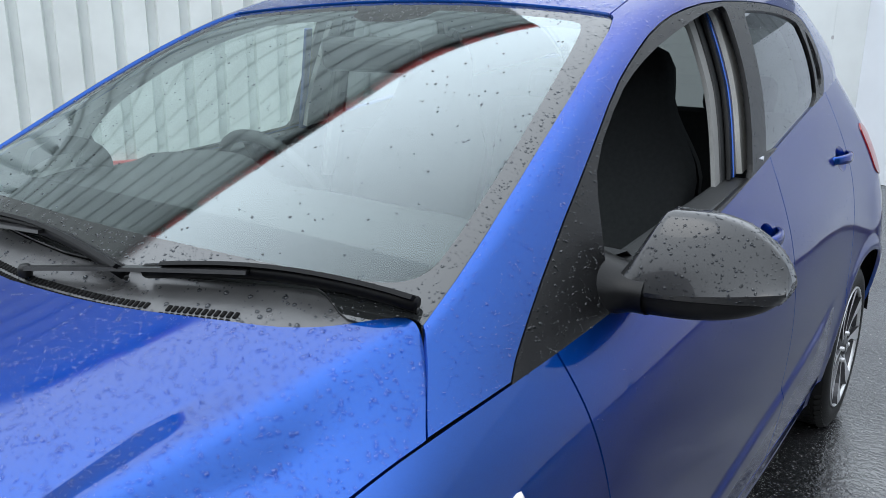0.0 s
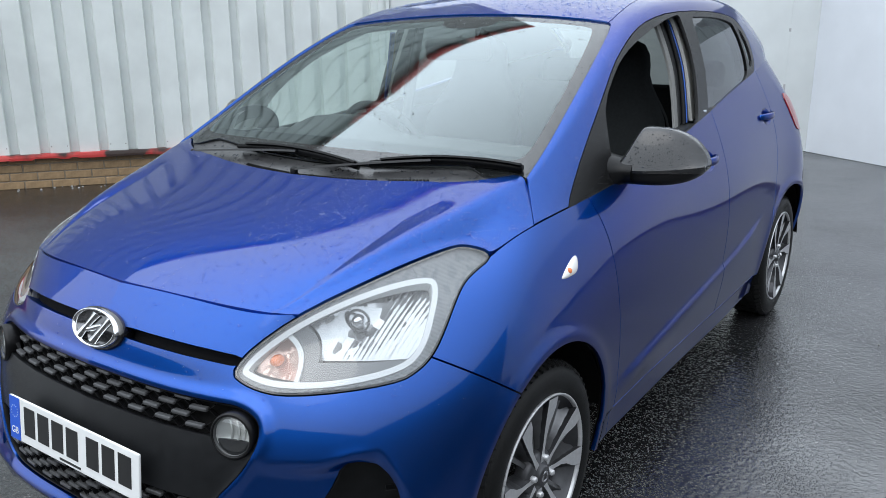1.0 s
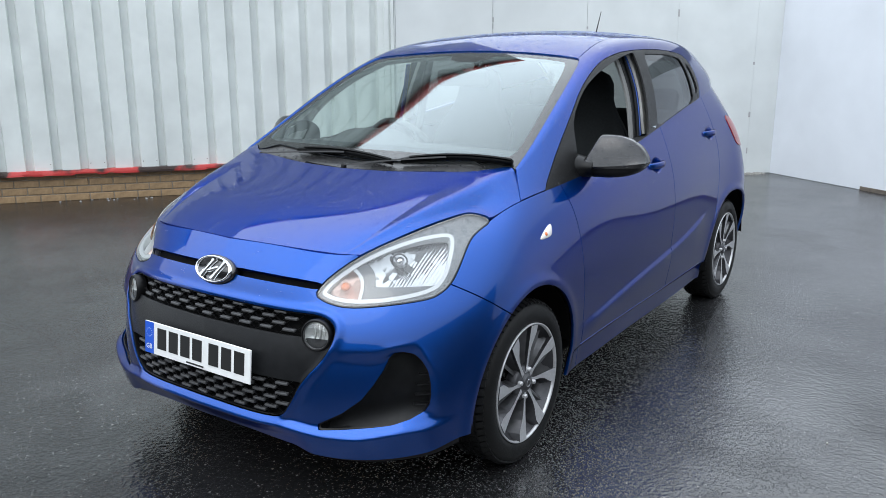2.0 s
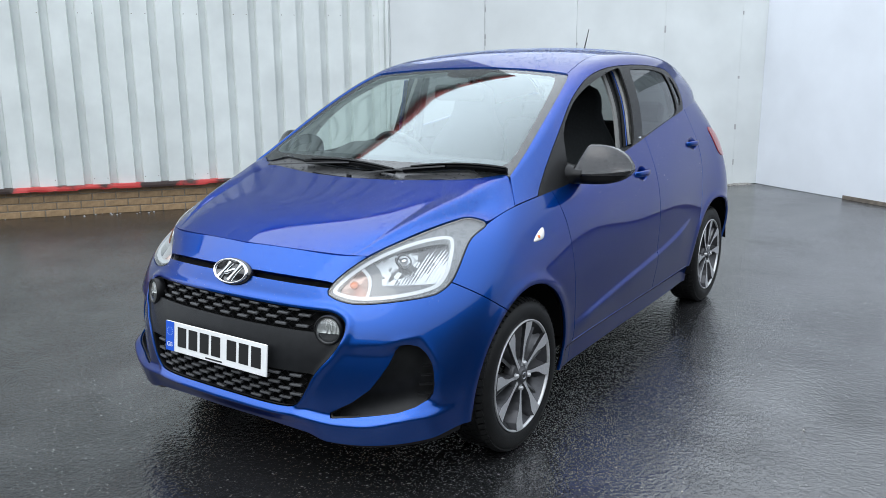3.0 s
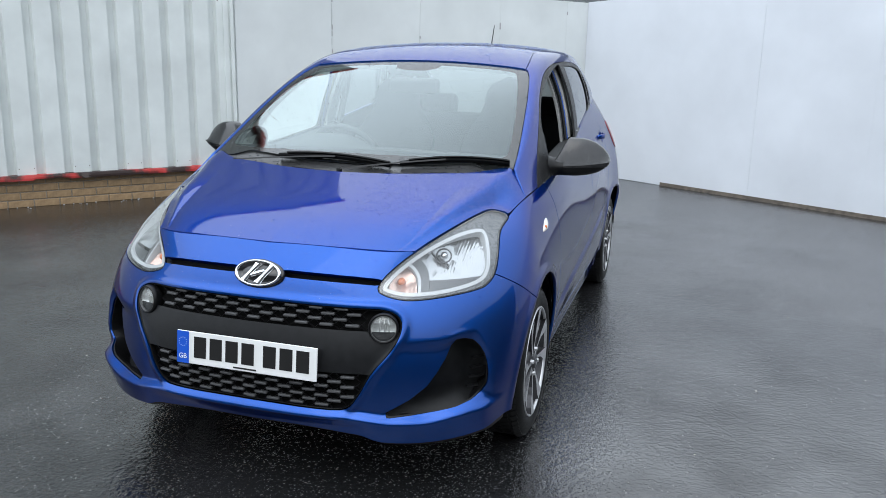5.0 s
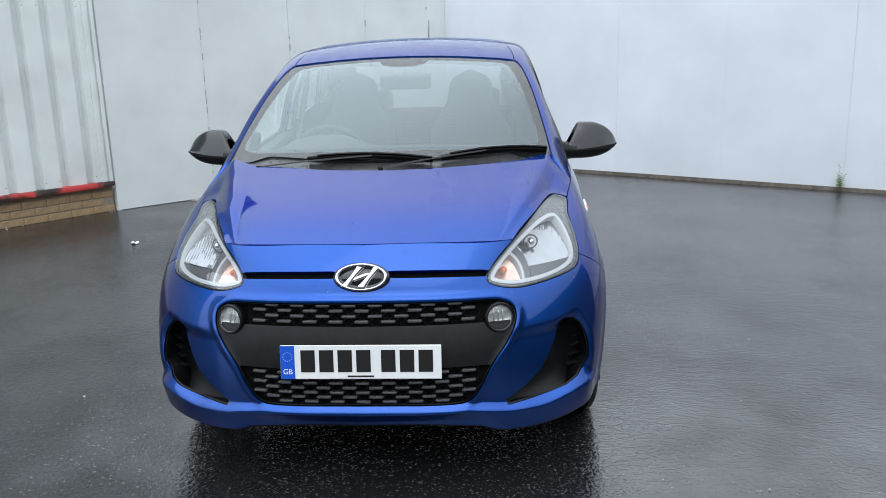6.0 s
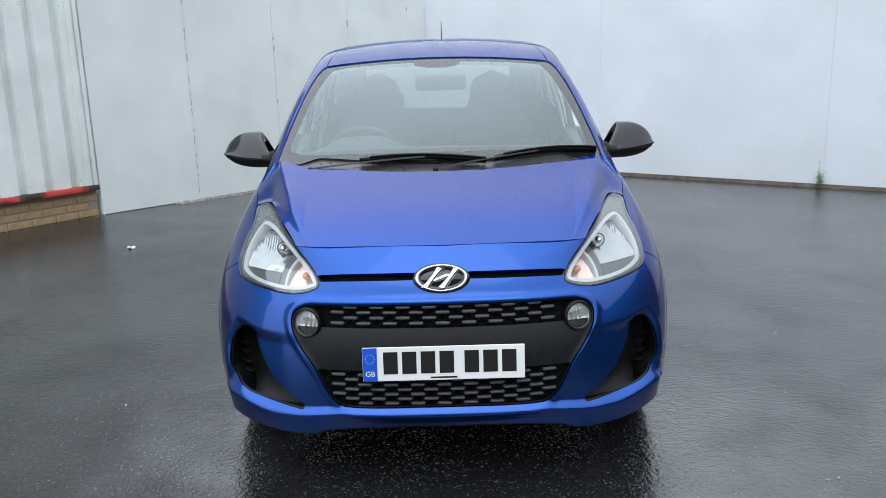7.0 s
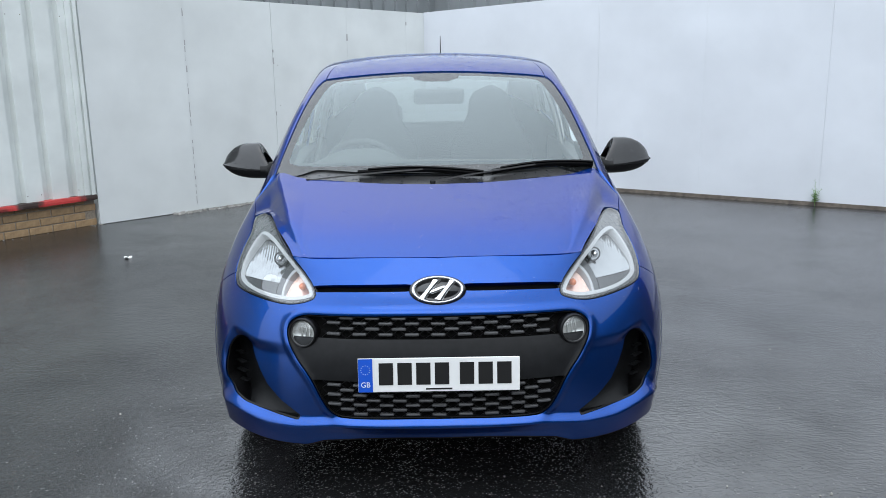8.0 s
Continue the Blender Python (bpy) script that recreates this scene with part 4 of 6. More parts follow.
# wings, doors, quarters
wing = cut(cut(cut(outer, bumper_seam, HALF), wing_door, -HALF, False), lamp_zone, -HALF, False)
both("front_wing", wing, PAINT)
doors = cut(cut(cut(outer, wing_door, HALF), door_quarter, -HALF, False), sill_line, HALF)
HANDLES = ((1.245, .910), (2.080, .985))
cup_zone = lambda x, y, z: np.maximum(*[.030 - .030 * np.hypot((y - a) / .060, (z - b) / .036) for a, b in HANDLES])
cups = cut(doors, cup_zone, -.0005)
cups = Sheet(cups.v - cups.n * (.017 * np.clip(cup_zone(*cups.v.T) / .030, 0, 1) ** .8)[:, None], cups.n, cups.f)
doors = cut(doors, cup_zone, 0, False)
front_doors = both("front_door", cut(doors, door_door, -HALF, False), PAINT)
rear_doors = both("rear_door", cut(doors, door_door, HALF), PAINT)
for obs, side_cut in ((front_doors, False), (rear_doors, True)):
    bowl_s = cut(cups, door_door, 0, side_cut)
    for ob, sh in zip(obs, (bowl_s, mirror(bowl_s))):
        me = pydata("handle_cup", list(sh.v), [tuple(int(i) for i in t) for t in sh.f], True)
        part("handle_cup", me, PAINT, ob, "hollow behind the handle")
sill = cut(cut(cut(outer, wing_door, HALF), door_quarter, -HALF, False), sill_line, -HALF, False)
both("sill", sill, PAINT, 0.03)
TAIL = side_zone([(2.415, 1.06), (2.50, 1.05), (2.66, .95), (2.68, .88), (2.57, .872), (2.485, .89), (2.45, .96)], 1)
REARGLASS = lambda x, y, z: np.where(y > 2.45, np.minimum(np.minimum(.50 - np.abs(x), z - 1.00), 1.39 - z), -1.0)
quarter = cut(cut(outer, door_quarter, HALF), TAIL, 0, False)
both("rear_quarter", cut(quarter, REARGLASS, 0, False), PAINT)
both("tail_lamp", moved(cut(cut(outer, door_quarter, HALF), TAIL, .002), .004), RED, 0.02, "red tail lamp")
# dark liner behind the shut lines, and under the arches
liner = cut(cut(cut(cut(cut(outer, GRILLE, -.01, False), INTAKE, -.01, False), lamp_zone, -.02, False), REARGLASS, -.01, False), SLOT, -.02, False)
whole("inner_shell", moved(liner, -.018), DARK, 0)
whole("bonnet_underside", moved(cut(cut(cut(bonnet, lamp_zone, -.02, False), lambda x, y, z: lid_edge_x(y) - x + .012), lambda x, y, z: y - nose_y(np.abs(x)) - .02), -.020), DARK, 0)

# cabin
SCREEN_HALF = [(.672, .10), (.660, .26), (.637, .44), (.606, .66), (.560, .878), (.52, .910), (.25, .955)]
SCREEN = rounded([(-x, y) for x, y in SCREEN_HALF] + [(0, .968)] + SCREEN_HALF[::-1] + [(.60, .0), (.3, -.07), (0, -.09), (-.3, -.07), (-.60, .0)], 1)
CLEAR_HALF = [(.560, .172), (.625, .205), (.622, .29), (.587, .53), (.517, .845), (.47, .878), (.2, .915)]
CLEAR = rounded([(-x, y) for x, y in CLEAR_HALF] + [(0, .922)] + CLEAR_HALF[::-1] + [(.35, .145), (0, .128), (-.35, .145)], 2)
BADGEBAND = rounded([(-.125, .96), (-.10, .855), (.10, .855), (.125, .96)], 1)
screen_zone = lambda x, y, z: np.where(y < 1.2, poly_distance(SCREEN, x, y), -1.0)
clear_zone = lambda x, y, z: np.minimum(poly_distance(CLEAR, x, y), -poly_distance(BADGEBAND, x, y))
WINDOWS = side_zone([(.13, .84), (.19, .920), (.397, 1.072), (.569, 1.186), (.694, 1.266), (.80, 1.316), (.921, 1.365), (1.05, 1.398), (1.231, 1.421), (1.55, 1.428), (1.85, 1.415), (2.02, 1.392), (2.10, 1.33), (2.155, 1.22), (2.14, 1.165), (2.06, 1.13), (2.0, 1.0), (1.0, .8)], 1)
windows = lambda x, y, z: np.where(np.abs(x) > .40, WINDOWS(x, y, z), -1.0)
OPEN_F = side_zone([(.490, .985), (.520, 1.095), (.565, 1.168), (.70, 1.255), (.80, 1.298), (.94, 1.342), (1.145, 1.390), (1.262, 1.408), (1.306, 1.411), (1.308, 1.370), (1.302, 1.25), (1.270, 1.075), (1.258, 1.046), (1.22, 1.040), (.90, 1.008)], 1)
GLASS_R = side_zone([(1.388, 1.066), (1.402, 1.12), (1.418, 1.37), (1.424, 1.402), (1.47, 1.404), (1.70, 1.402), (1.88, 1.384), (1.935, 1.366), (2.018, 1.185), (2.00, 1.155), (1.87, 1.118)], 1)
GLASS_Q = side_zone([(1.968, 1.362), (2.035, 1.340), (2.110, 1.225), (2.100, 1.195), (2.045, 1.192)], 1)
roof_seam = lambda x, y, z: np.minimum(.540 - .035 * step(y, .9, 1.3) - np.abs(x), y - .85)
cab = cut(cabin, bonnet_back, -HALF, False)
shell = cut(cut(cab, screen_zone, -.003, False), windows, 0, False)
shell = cut(shell, REARGLASS, 0, False)
shell = cut(shell, lambda x, y, z: np.where((y < .40) & (np.abs(x) > .6), z - belt_z(y) - .0035, 1.0))
roof = cut(shell, roof_seam, .002)
whole("roof", roof, PAINT, 0.01, "blue roof spotted with rain")
both("side_frame", cut(shell, roof_seam, -.002, False), PAINT, 0.02, "blue pillar and roof rail")
screen = cut(cab, screen_zone)
cowl_line = lambda x, y, z: y - end_line(np.clip(np.abs(x), 0, .66)) - .085 * (1 - step(np.abs(x), .48, .615))
whole("windscreen_frit", moved(cut(cut(screen, clear_zone, 0, False), cowl_line), -.006), FRIT, 0.004, "black border of the windscreen")
windscreen = whole("windscreen", moved(cut(screen, clear_zone), -.006), SCREENGLASS, 0, "windscreen beaded with rain")
cowl_sheet = cut(screen, cowl_line, 0, False)
cowl_sheet = Sheet(cowl_sheet.v - cowl_sheet.n * (.009 + .006 * (1 - step(np.abs(cowl_sheet.v[:, 0]), .50, .62)))[:, None], cowl_sheet.n, cowl_sheet.f)
cowl = whole("cowl", cowl_sheet, COWLPL, 0.02, "black plastic cowl with vent slots")
trim = cut(cab, windows, 0.003)
both("window_frame", cut(cut(cut(trim, OPEN_F, 0, False), GLASS_R, 0, False), GLASS_Q, 0, False), BLACK, 0.012, "black window frame and mirror sail")
both("rear_window", moved(cut(trim, GLASS_R, -.002), -.006), TINTED, 0, "dark tinted rear door glass")
both("quarter_window", moved(cut(trim, GLASS_Q, -.002), -.006), TINTED, 0, "small dark tinted glass")
part("front_window", sheet_mesh("front_window", moved(mirror(cut(trim, OPEN_F, -.002)), -.006), 0), GLASS, car, "closed clear side glass")
last = cabin_p[-1][cabin_p[-1][:, 0] < .56]
hatch = grid_sheet(np.array([last * (1 - q) + np.stack([last[:, 0] * 1.04, np.full(len(last), 2.755), np.full(len(last), .99)], 1) * q for q in np.linspace(0, 1, 8)]), False)
whole("rear_screen", merged(cut(cabin, REARGLASS), hatch), REARGLASSMAT, 0, "rear window glass")
# lining of the cabin
inner = cut(cut(cut(cut(cut(cut(cab, screen_zone, -.02, False), OPEN_F, -.012, False), GLASS_R, -.012, False), GLASS_Q, -.008, False), REARGLASS, -.01, False), lambda x, y, z: y - .35)
inner = cut(inner, lambda x, y, z: np.where(y < 1.30, z - belt_z(y) - .075, 1.0))
lining = whole("headlining", moved(inner, -.03), LINING, 0.02, "pale grey headlining and pillar trim")


# ---- the car: lamps and grille ----
# one fair surface carried over the bumper's upper edge and the wing
PN = PX.cross(PY).normalized()
LAMP_AXES = np.array([PX, PY, PN])
lamp_near = cut(merged(skirt, lamp_top), lamp_zone, -.006).v @ LAMP_AXES.T
lamp_mid, lamp_size = lamp_near[:, :2].mean(0), np.ptp(lamp_near[:, :2], axis=0) / 2
lamp_powers = [(i, j) for i in range(6) for j in range(6 - i)]
lamp_terms = lambda a, b: np.stack([((a - lamp_mid[0]) / lamp_size[0]) ** i * ((b - lamp_mid[1]) / lamp_size[1]) ** j for i, j in lamp_powers], -1)
lamp_fit = np.linalg.lstsq(lamp_terms(lamp_near[:, 0], lamp_near[:, 1]), lamp_near[:, 2], rcond=None)[0]
lo, hi = lamp_near[:, :2].min(0), lamp_near[:, :2].max(0)
LA, LB = np.meshgrid(np.linspace(lo[0], hi[0], 190), np.linspace(lo[1], hi[1], 120), indexing="ij")
lamp_grid = np.stack([LA, LB, lamp_terms(LA, LB) @ lamp_fit], -1) @ np.linalg.inv(LAMP_AXES).T
lamp_sheet = grid_sheet(lamp_grid, False)
if (lamp_sheet.n @ np.array(PN)).mean() < 0:
    lamp_sheet = grid_sheet(lamp_grid, True)
lamp_skin = cut(lamp_sheet, lamp_zone, .001)
inward = lambda sh: Sheet(sh.v, np.tile(np.array(PN), (len(sh.v), 1)), sh.f)
GUIDE = mat("white_light_guide", (0.54, 0.545, 0.55), 0.28, 0.1)
BULB = (.588, .790)                            # middle of the main bowl, across and up
TURN = (.425, .680)                            # corner that the indicator's bowl fans out from
split = lambda x, y, z: np.hypot(np.abs(x) - TURN[0], z - TURN[1]) - .112
skin_y = lambda x, z: float(lamp_skin.v[np.argmin((lamp_skin.v[:, 0] - x) ** 2 + (lamp_skin.v[:, 2] - z) ** 2), 1])


def lamp_bowl(sh, centre, reach, deep, flute):
    """A hollow dish, its outer part pressed into upright flutes."""
    r = np.hypot(sh.v[:, 0] - centre[0], sh.v[:, 2] - centre[1])
    ridges = np.abs(np.sin(math.pi * sh.v[:, 0] / flute)) * step(r, .030, .050) * step(sh.v[:, 0] - centre[0], -.02, .05)
    d = -.020 - deep * np.clip(1 - (r / reach) ** 2, 0, 1) + .0008 * ridges
    return Sheet(sh.v + sh.n * d[:, None], sh.n, sh.f)


def faired(sh):
    """The same sheet with the normals that its own faces give."""
    n = np.zeros_like(sh.v)
    fn = np.cross(sh.v[sh.f[:, 1]] - sh.v[sh.f[:, 0]], sh.v[sh.f[:, 2]] - sh.v[sh.f[:, 0]])
    for k in range(3):
        np.add.at(n, sh.f[:, k], fn)
    return Sheet(sh.v, n / np.maximum(np.linalg.norm(n, axis=1, keepdims=True), 1e-12), sh.f)


tray = inward(cut(lamp_skin, lamp_zone, .004))
bowl = cut(tray, core_zone, .011)
main_bowl = cut(bowl, split, .028)
LAMP_PIECES = (
    ("housing", moved(cut(tray, core_zone, .002, False), -.012), .02, HOUSING, "grey ribbed lamp housing"),
    ("light_guide", moved(cut(cut(tray, core_zone, -.001), core_zone, .011, False), -.008), .03, GUIDE, "white light guide"),
    ("divider", moved(cut(cut(bowl, split, -.005), split, .003, False), -.012), .04, GUIDE, "pale divider between the two bowls"),
    ("divider_web", moved(cut(cut(bowl, split, .003), split, .028, False), -.020), .04, DIVIDER, "grey web beside the divider"),
    ("shelf", moved(cut(main_bowl, lambda x, y, z: .722 - z), -.016), .03, LAMPGREY, "dark grey lower shelf"),
    ("reflector", lamp_bowl(cut(main_bowl, lambda x, y, z: z - .722), BULB, .13, .050, .0085), 0, REFLECTOR, "fluted chrome reflector"),
    ("turn_reflector", lamp_bowl(cut(bowl, split, -.005, False), (.478, .725), .07, .030, .010), 0, TURNREFL, "silver indicator bowl, the amber bulb's reflection put into its colour"))
for sg in (1, -1):
    turned = (lambda sh: sh) if sg == 1 else mirror
    hl = part("headlight", sheet_mesh("headlight", turned(moved(cut(lamp_skin, lamp_zone, .004, False), -.002)), .03), GLOSSBLACK, car, "clear headlight with chrome reflector and amber bulb")
    part("lens", sheet_mesh("lens", turned(moved(cut(lamp_skin, lamp_zone, .004), .0005)), 0), LENS, hl, "clear lens")
    part("lamp_back", sheet_mesh("lamp_back", turned(moved(tray, -.10)), 0), LAMPGREY, hl)
    for nm, sh, lip, material, text in LAMP_PIECES:
        part(nm, sheet_mesh(nm, turned(faired(sh)), lip), material, hl, text)
    for nm, (px, pz), depth, radius, long, material, text in (("amber_bulb", (.480, .722), .034, .0125, 1.4, AMBER, "amber indicator bulb"), ("bulb_shield", BULB, .050, .0135, 1.3, CHROME, "chrome cap over the bulb")):
        at = Vector((px, skin_y(px, pz), pz)) - PN * depth
        bulb = bmesh.new()
        bmesh.ops.create_uvsphere(bulb, u_segments=16, v_segments=10, radius=radius)
        bmesh.ops.scale(bulb, vec=(1, long, 1), verts=bulb.verts)
        bmesh.ops.translate(bulb, vec=(sg * at.x, at.y, at.z), verts=bulb.verts)
        part(nm, smooth(bulb), material, hl, text)
    ring_mid = Vector((BULB[0], skin_y(*BULB), BULB[1])) - PN * .052
    ring = [ring_mid + Vector((math.cos(q), .3 * math.cos(q), math.sin(q))) * .024 for q in np.linspace(0, 2 * math.pi, 25)]
    part("bulb_ring", tube([(sg * p.x, p.y, p.z) for p in ring], .003, 8), DIVIDER, hl, "grey ring round the bulb")

part_z = lambda a: (lambda x, y, z: z - a)
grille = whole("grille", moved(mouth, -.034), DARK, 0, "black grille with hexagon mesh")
bandz = cut(cut(mouth, part_z(.440)), part_z(.575), 0, False)
whole("grille_band", moved(bandz, -.006), GREYPL, 0.025, "dark grey band that carries the number plate", grille)
whole("grille_rim", moved(cut(mouth, lambda x, y, z: GRILLE(x, y, z), .006, False), -.004), BLACK, 0.03, "", grille)


def surface_at(sheet_v, x, z):
    """The y and slope of the nose at (x, z)."""
    k = np.argsort((sheet_v[:, 0] - abs(x)) ** 2 + (sheet_v[:, 2] - z) ** 2)[:12]
    a = np.c_[np.ones(12), sheet_v[k, 0] - abs(x), sheet_v[k, 2] - z]
    c = np.linalg.lstsq(a, sheet_v[k, 1], rcond=None)[0]
    return c[0], c[1], c[2]


NOSE_V = skirt.v[(skirt.v[:, 1] < -.3)]
bar_me = None
for z0, z1, row in ((.580, .642, 0), (.320, .436, 0)):
    z, k = z0 + .006, 0
    while z < z1:
        for j in range(-7, 8):
            x = (j + .5 * (k % 2)) * .086
            if GRILLE(np.array([abs(x) + .022]), np.array([-.7]), np.array([z]))[0] < .008:
                continue
            if z0 > .5 and abs(x) > .385:
                continue
            y, slope, _ = surface_at(NOSE_V, x, z)
            if bar_me is None:
                bb = box(.046, .014, .0092, bevel=.003, seg=2)
                b2 = box(.0016, .008, .022, at=(.0325, .004, .0070), rot=Matrix.Rotation(radians(52), 4, "Y"))
                b2 = box(.0016, .008, .022, at=(.0325, .004, -.0070), rot=Matrix.Rotation(radians(-52), 4, "Y"), bm=b2)
                b2 = box(.0016, .008, .022, at=(-.0325, .004, .0070), rot=Matrix.Rotation(radians(-52), 4, "Y"), bm=b2)
                b2 = box(.0016, .008, .022, at=(-.0325, .004, -.0070), rot=Matrix.Rotation(radians(52), 4, "Y"), bm=b2)
                for q in b2.faces:
                    q.material_index = 1
                bb = join(bb, b2)
                bar_me = bpy.data.meshes.new("mesh_bar")
                bb.to_mesh(bar_me)
                bb.free()
                bar_me.materials.append(BARGREY)
                bar_me.materials.append(BLACK)
            ob = part("mesh_bar", bar_me, None, grille)
            ob.matrix_basis = pose(x, y + .012, z, 0, 0, math.degrees(math.atan(slope * (1 if x > 0 else -1))))
        z += .0165
        k += 1

# fog lamps
for sg in (1, -1):
    y, slope, _ = surface_at(NOSE_V, .447, .586)
    m = pose(sg * .447, y - .004, .586, -7, 0, sg * math.degrees(math.atan(slope)))
    ring = lathe([(.047, .03), (.0505, .004), (.048, -.006), (.044, -.007), (.0425, .0), (.0425, .03)], 40, "y")
    fog = part("fog_lamp", ring, BLACK, car, "round fog lamp in a black ring")
    fog.matrix_basis = m
    part("lens", lathe([(.0, -.008), (.02, -.007), (.036, -.003), (.0425, .003)], 32, "y"), LENS, fog, "clear round lens")
    part("reflector", lathe([(.0, .026), (.018, .024), (.030, .018), (.038, .010), (.0425, .004)], 14, "y"), FOGGREY, fog)
    for dx in (-.016, .0, .014):
        part("flute", tube([(dx, .018, -.028), (dx + .004, .022, 0), (dx, .018, .028)], .0022, 6), FOGGREY, fog)
    part("trim_ring", lathe([(.0425, .004), (.0435, -.003), (.0415, -.005), (.0405, .003)], 32, "y"), BARGREY, fog)

# corner intakes
for sg, s in ((1, vent), (-1, mirror(vent))):
    iv = part("corner_intake", sheet_mesh("corner_intake", moved(s, -.085), 0), GREYPL, car, "black plastic corner intake with slats")
    rim = cut(s, INTAKE, .006, False)
    part("intake_wall", sheet_mesh("intake_wall", moved(rim, -.006), .085), BLACK, iv)
    for k, z in enumerate((.355, .388, .421, .454)):
        y, slope, _ = surface_at(NOSE_V, .710, z)
        sl = part("slat", box(.056, .020, .004, bevel=.0015), GREYPL, iv)
        sl.matrix_basis = pose(sg * (.700 + .004 * k), y + .060, z, 0, 0, sg * math.degrees(math.atan(slope)))

# number plate: white board with its characters as plain bars
y, _, _ = surface_at(NOSE_V, .0, .46)
plate = part("number_plate", box(.520, .006, .111, bevel=.002), PLATE, car, "white number plate with blue end band")
plate.matrix_basis = pose(0, y - .012, .472, -6, 0, 0)
blue_band = part("blue_band", box(.046, .001, .109, at=(-.236, -.0036, 0)), PLATEBLUE, plate, "blue end band with a ring of pale stars")
part("country_letters", lettering("GB", .024, .0006), PLATE, blue_band, "white letters").matrix_basis = pose(-.236, -.0043, -.031, 90, 0, 0)
star_me = lathe([(0, -.0006), (.0019, -.0004), (.0019, .0004)], 5, "y")
star_mesh = bpy.data.meshes.new("star")
star_me.to_mesh(star_mesh)
star_me.free()
star_mesh.materials.append(mat("plate_star", (.30, .40, .62), .4))
for k in range(12):
    part("star", star_mesh, None, blue_band).matrix_basis = pose(-.236 + .0145 * math.cos(k * math.pi / 6), -.0043, .018 + .0145 * math.sin(k * math.pi / 6))
for k, x in enumerate((-.170, -.110, -.050, .010, .090, .150, .210)):
    part("character_bar", box(.046, .0012, .072, at=(x, -.0037, .004)), PLATEBLACK, plate)
part("maker_bar", box(.085, .0012, .005, at=(.0, -.0037, -.046)), PLATEBLACK, plate)

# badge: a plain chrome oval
y, _, _ = surface_at(NOSE_V, .0, .735)
badge = part("badge", lathe([(0, .03), (.090, .03), (.094, .0), (.090, -.006), (0, -.008)], 48, "y"), GLOSSBLACK, car, "oval chrome badge")
badge.matrix_basis = pose(0, y - .010, .724, -22, 0, 0) @ Matrix.Diagonal((1, 1, .52, 1))
part("chrome_ring", lathe([(.086, -.004), (.086, -.013), (.080, -.016), (.074, -.013), (.074, -.004)], 48, "y"), CHROME, badge, "chrome ring")
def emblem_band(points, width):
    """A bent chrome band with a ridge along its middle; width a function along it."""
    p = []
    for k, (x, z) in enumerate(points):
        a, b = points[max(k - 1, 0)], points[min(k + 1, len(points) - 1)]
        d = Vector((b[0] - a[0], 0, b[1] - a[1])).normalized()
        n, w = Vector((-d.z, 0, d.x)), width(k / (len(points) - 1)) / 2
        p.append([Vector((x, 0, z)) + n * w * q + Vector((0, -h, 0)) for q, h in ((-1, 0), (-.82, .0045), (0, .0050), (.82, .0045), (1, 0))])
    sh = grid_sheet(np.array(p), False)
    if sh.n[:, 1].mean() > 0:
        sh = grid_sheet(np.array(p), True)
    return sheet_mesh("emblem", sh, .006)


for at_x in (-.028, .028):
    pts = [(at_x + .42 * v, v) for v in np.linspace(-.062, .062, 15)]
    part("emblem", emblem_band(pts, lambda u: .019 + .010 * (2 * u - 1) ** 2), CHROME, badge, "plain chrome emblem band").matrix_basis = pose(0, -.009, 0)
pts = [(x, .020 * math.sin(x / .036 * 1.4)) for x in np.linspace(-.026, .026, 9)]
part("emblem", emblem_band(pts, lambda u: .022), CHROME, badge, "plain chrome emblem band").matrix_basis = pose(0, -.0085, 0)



# ---- the car: wheels ----
def spoke_mesh():
    """One blade: narrow at the hub, flared and swept at the rim; machined face, dark flanks."""
    bm = bmesh.new()
    lead = [(.036, .009), (.070, .006), (.105, .007), (.135, .014), (.158, .026), (.178, .034), (.206, .034)]
    trail = [(.207, -.014), (.180, -.012), (.150, -.010), (.115, -.008), (.075, -.006), (.036, -.009)]
    pts = lead + trail
    top, low = [], []
    for r, w in pts:
        x = .006 - .022 * (1 - (r / .205) ** 2) * .6
        top.append(bm.verts.new((x, w, r)))
        low.append(bm.verts.new((x - .045, w * 1.1 + .020 * (r / .2), r)))
    f = [bm.faces.new(top)]
    n = len(pts)
    for i in range(n):
        bm.faces.new((top[i], low[i], low[(i + 1) % n], top[(i + 1) % n]))
    bm.faces.new(low[::-1])
    bmesh.ops.recalc_face_normals(bm, faces=bm.faces)
    bmesh.ops.triangulate(bm, faces=[q for q in bm.faces if len(q.verts) > 4])
    for q in bm.faces:
        q.material_index = 0 if q.normal.x > .75 else 1
    me = bpy.data.meshes.new("spoke")
    bm.to_mesh(me)
    bm.free()
    me.materials.append(ALLOY)
    me.materials.append(ALLOYDARK)
    return me


SPOKE = spoke_mesh()


def scoop_mesh():
    """A hollow grey web that runs along one flank of a spoke to the rim."""
    p = np.array([[(-.012 - .030 * math.sin(u * math.pi) - .012 * u, -.004 - (.008 + .050 * v ** 1.2) * u, .050 + .150 * v) for u in np.linspace(0, 1, 8)] for v in np.linspace(0, 1, 12)])
    sh = grid_sheet(p, False)
    if sh.n[:, 0].mean() < 0:
        sh = grid_sheet(p, True)
    me = sheet_mesh("spoke_scoop", sh, .012)
    me.materials.append(WEBGREY)
    return me


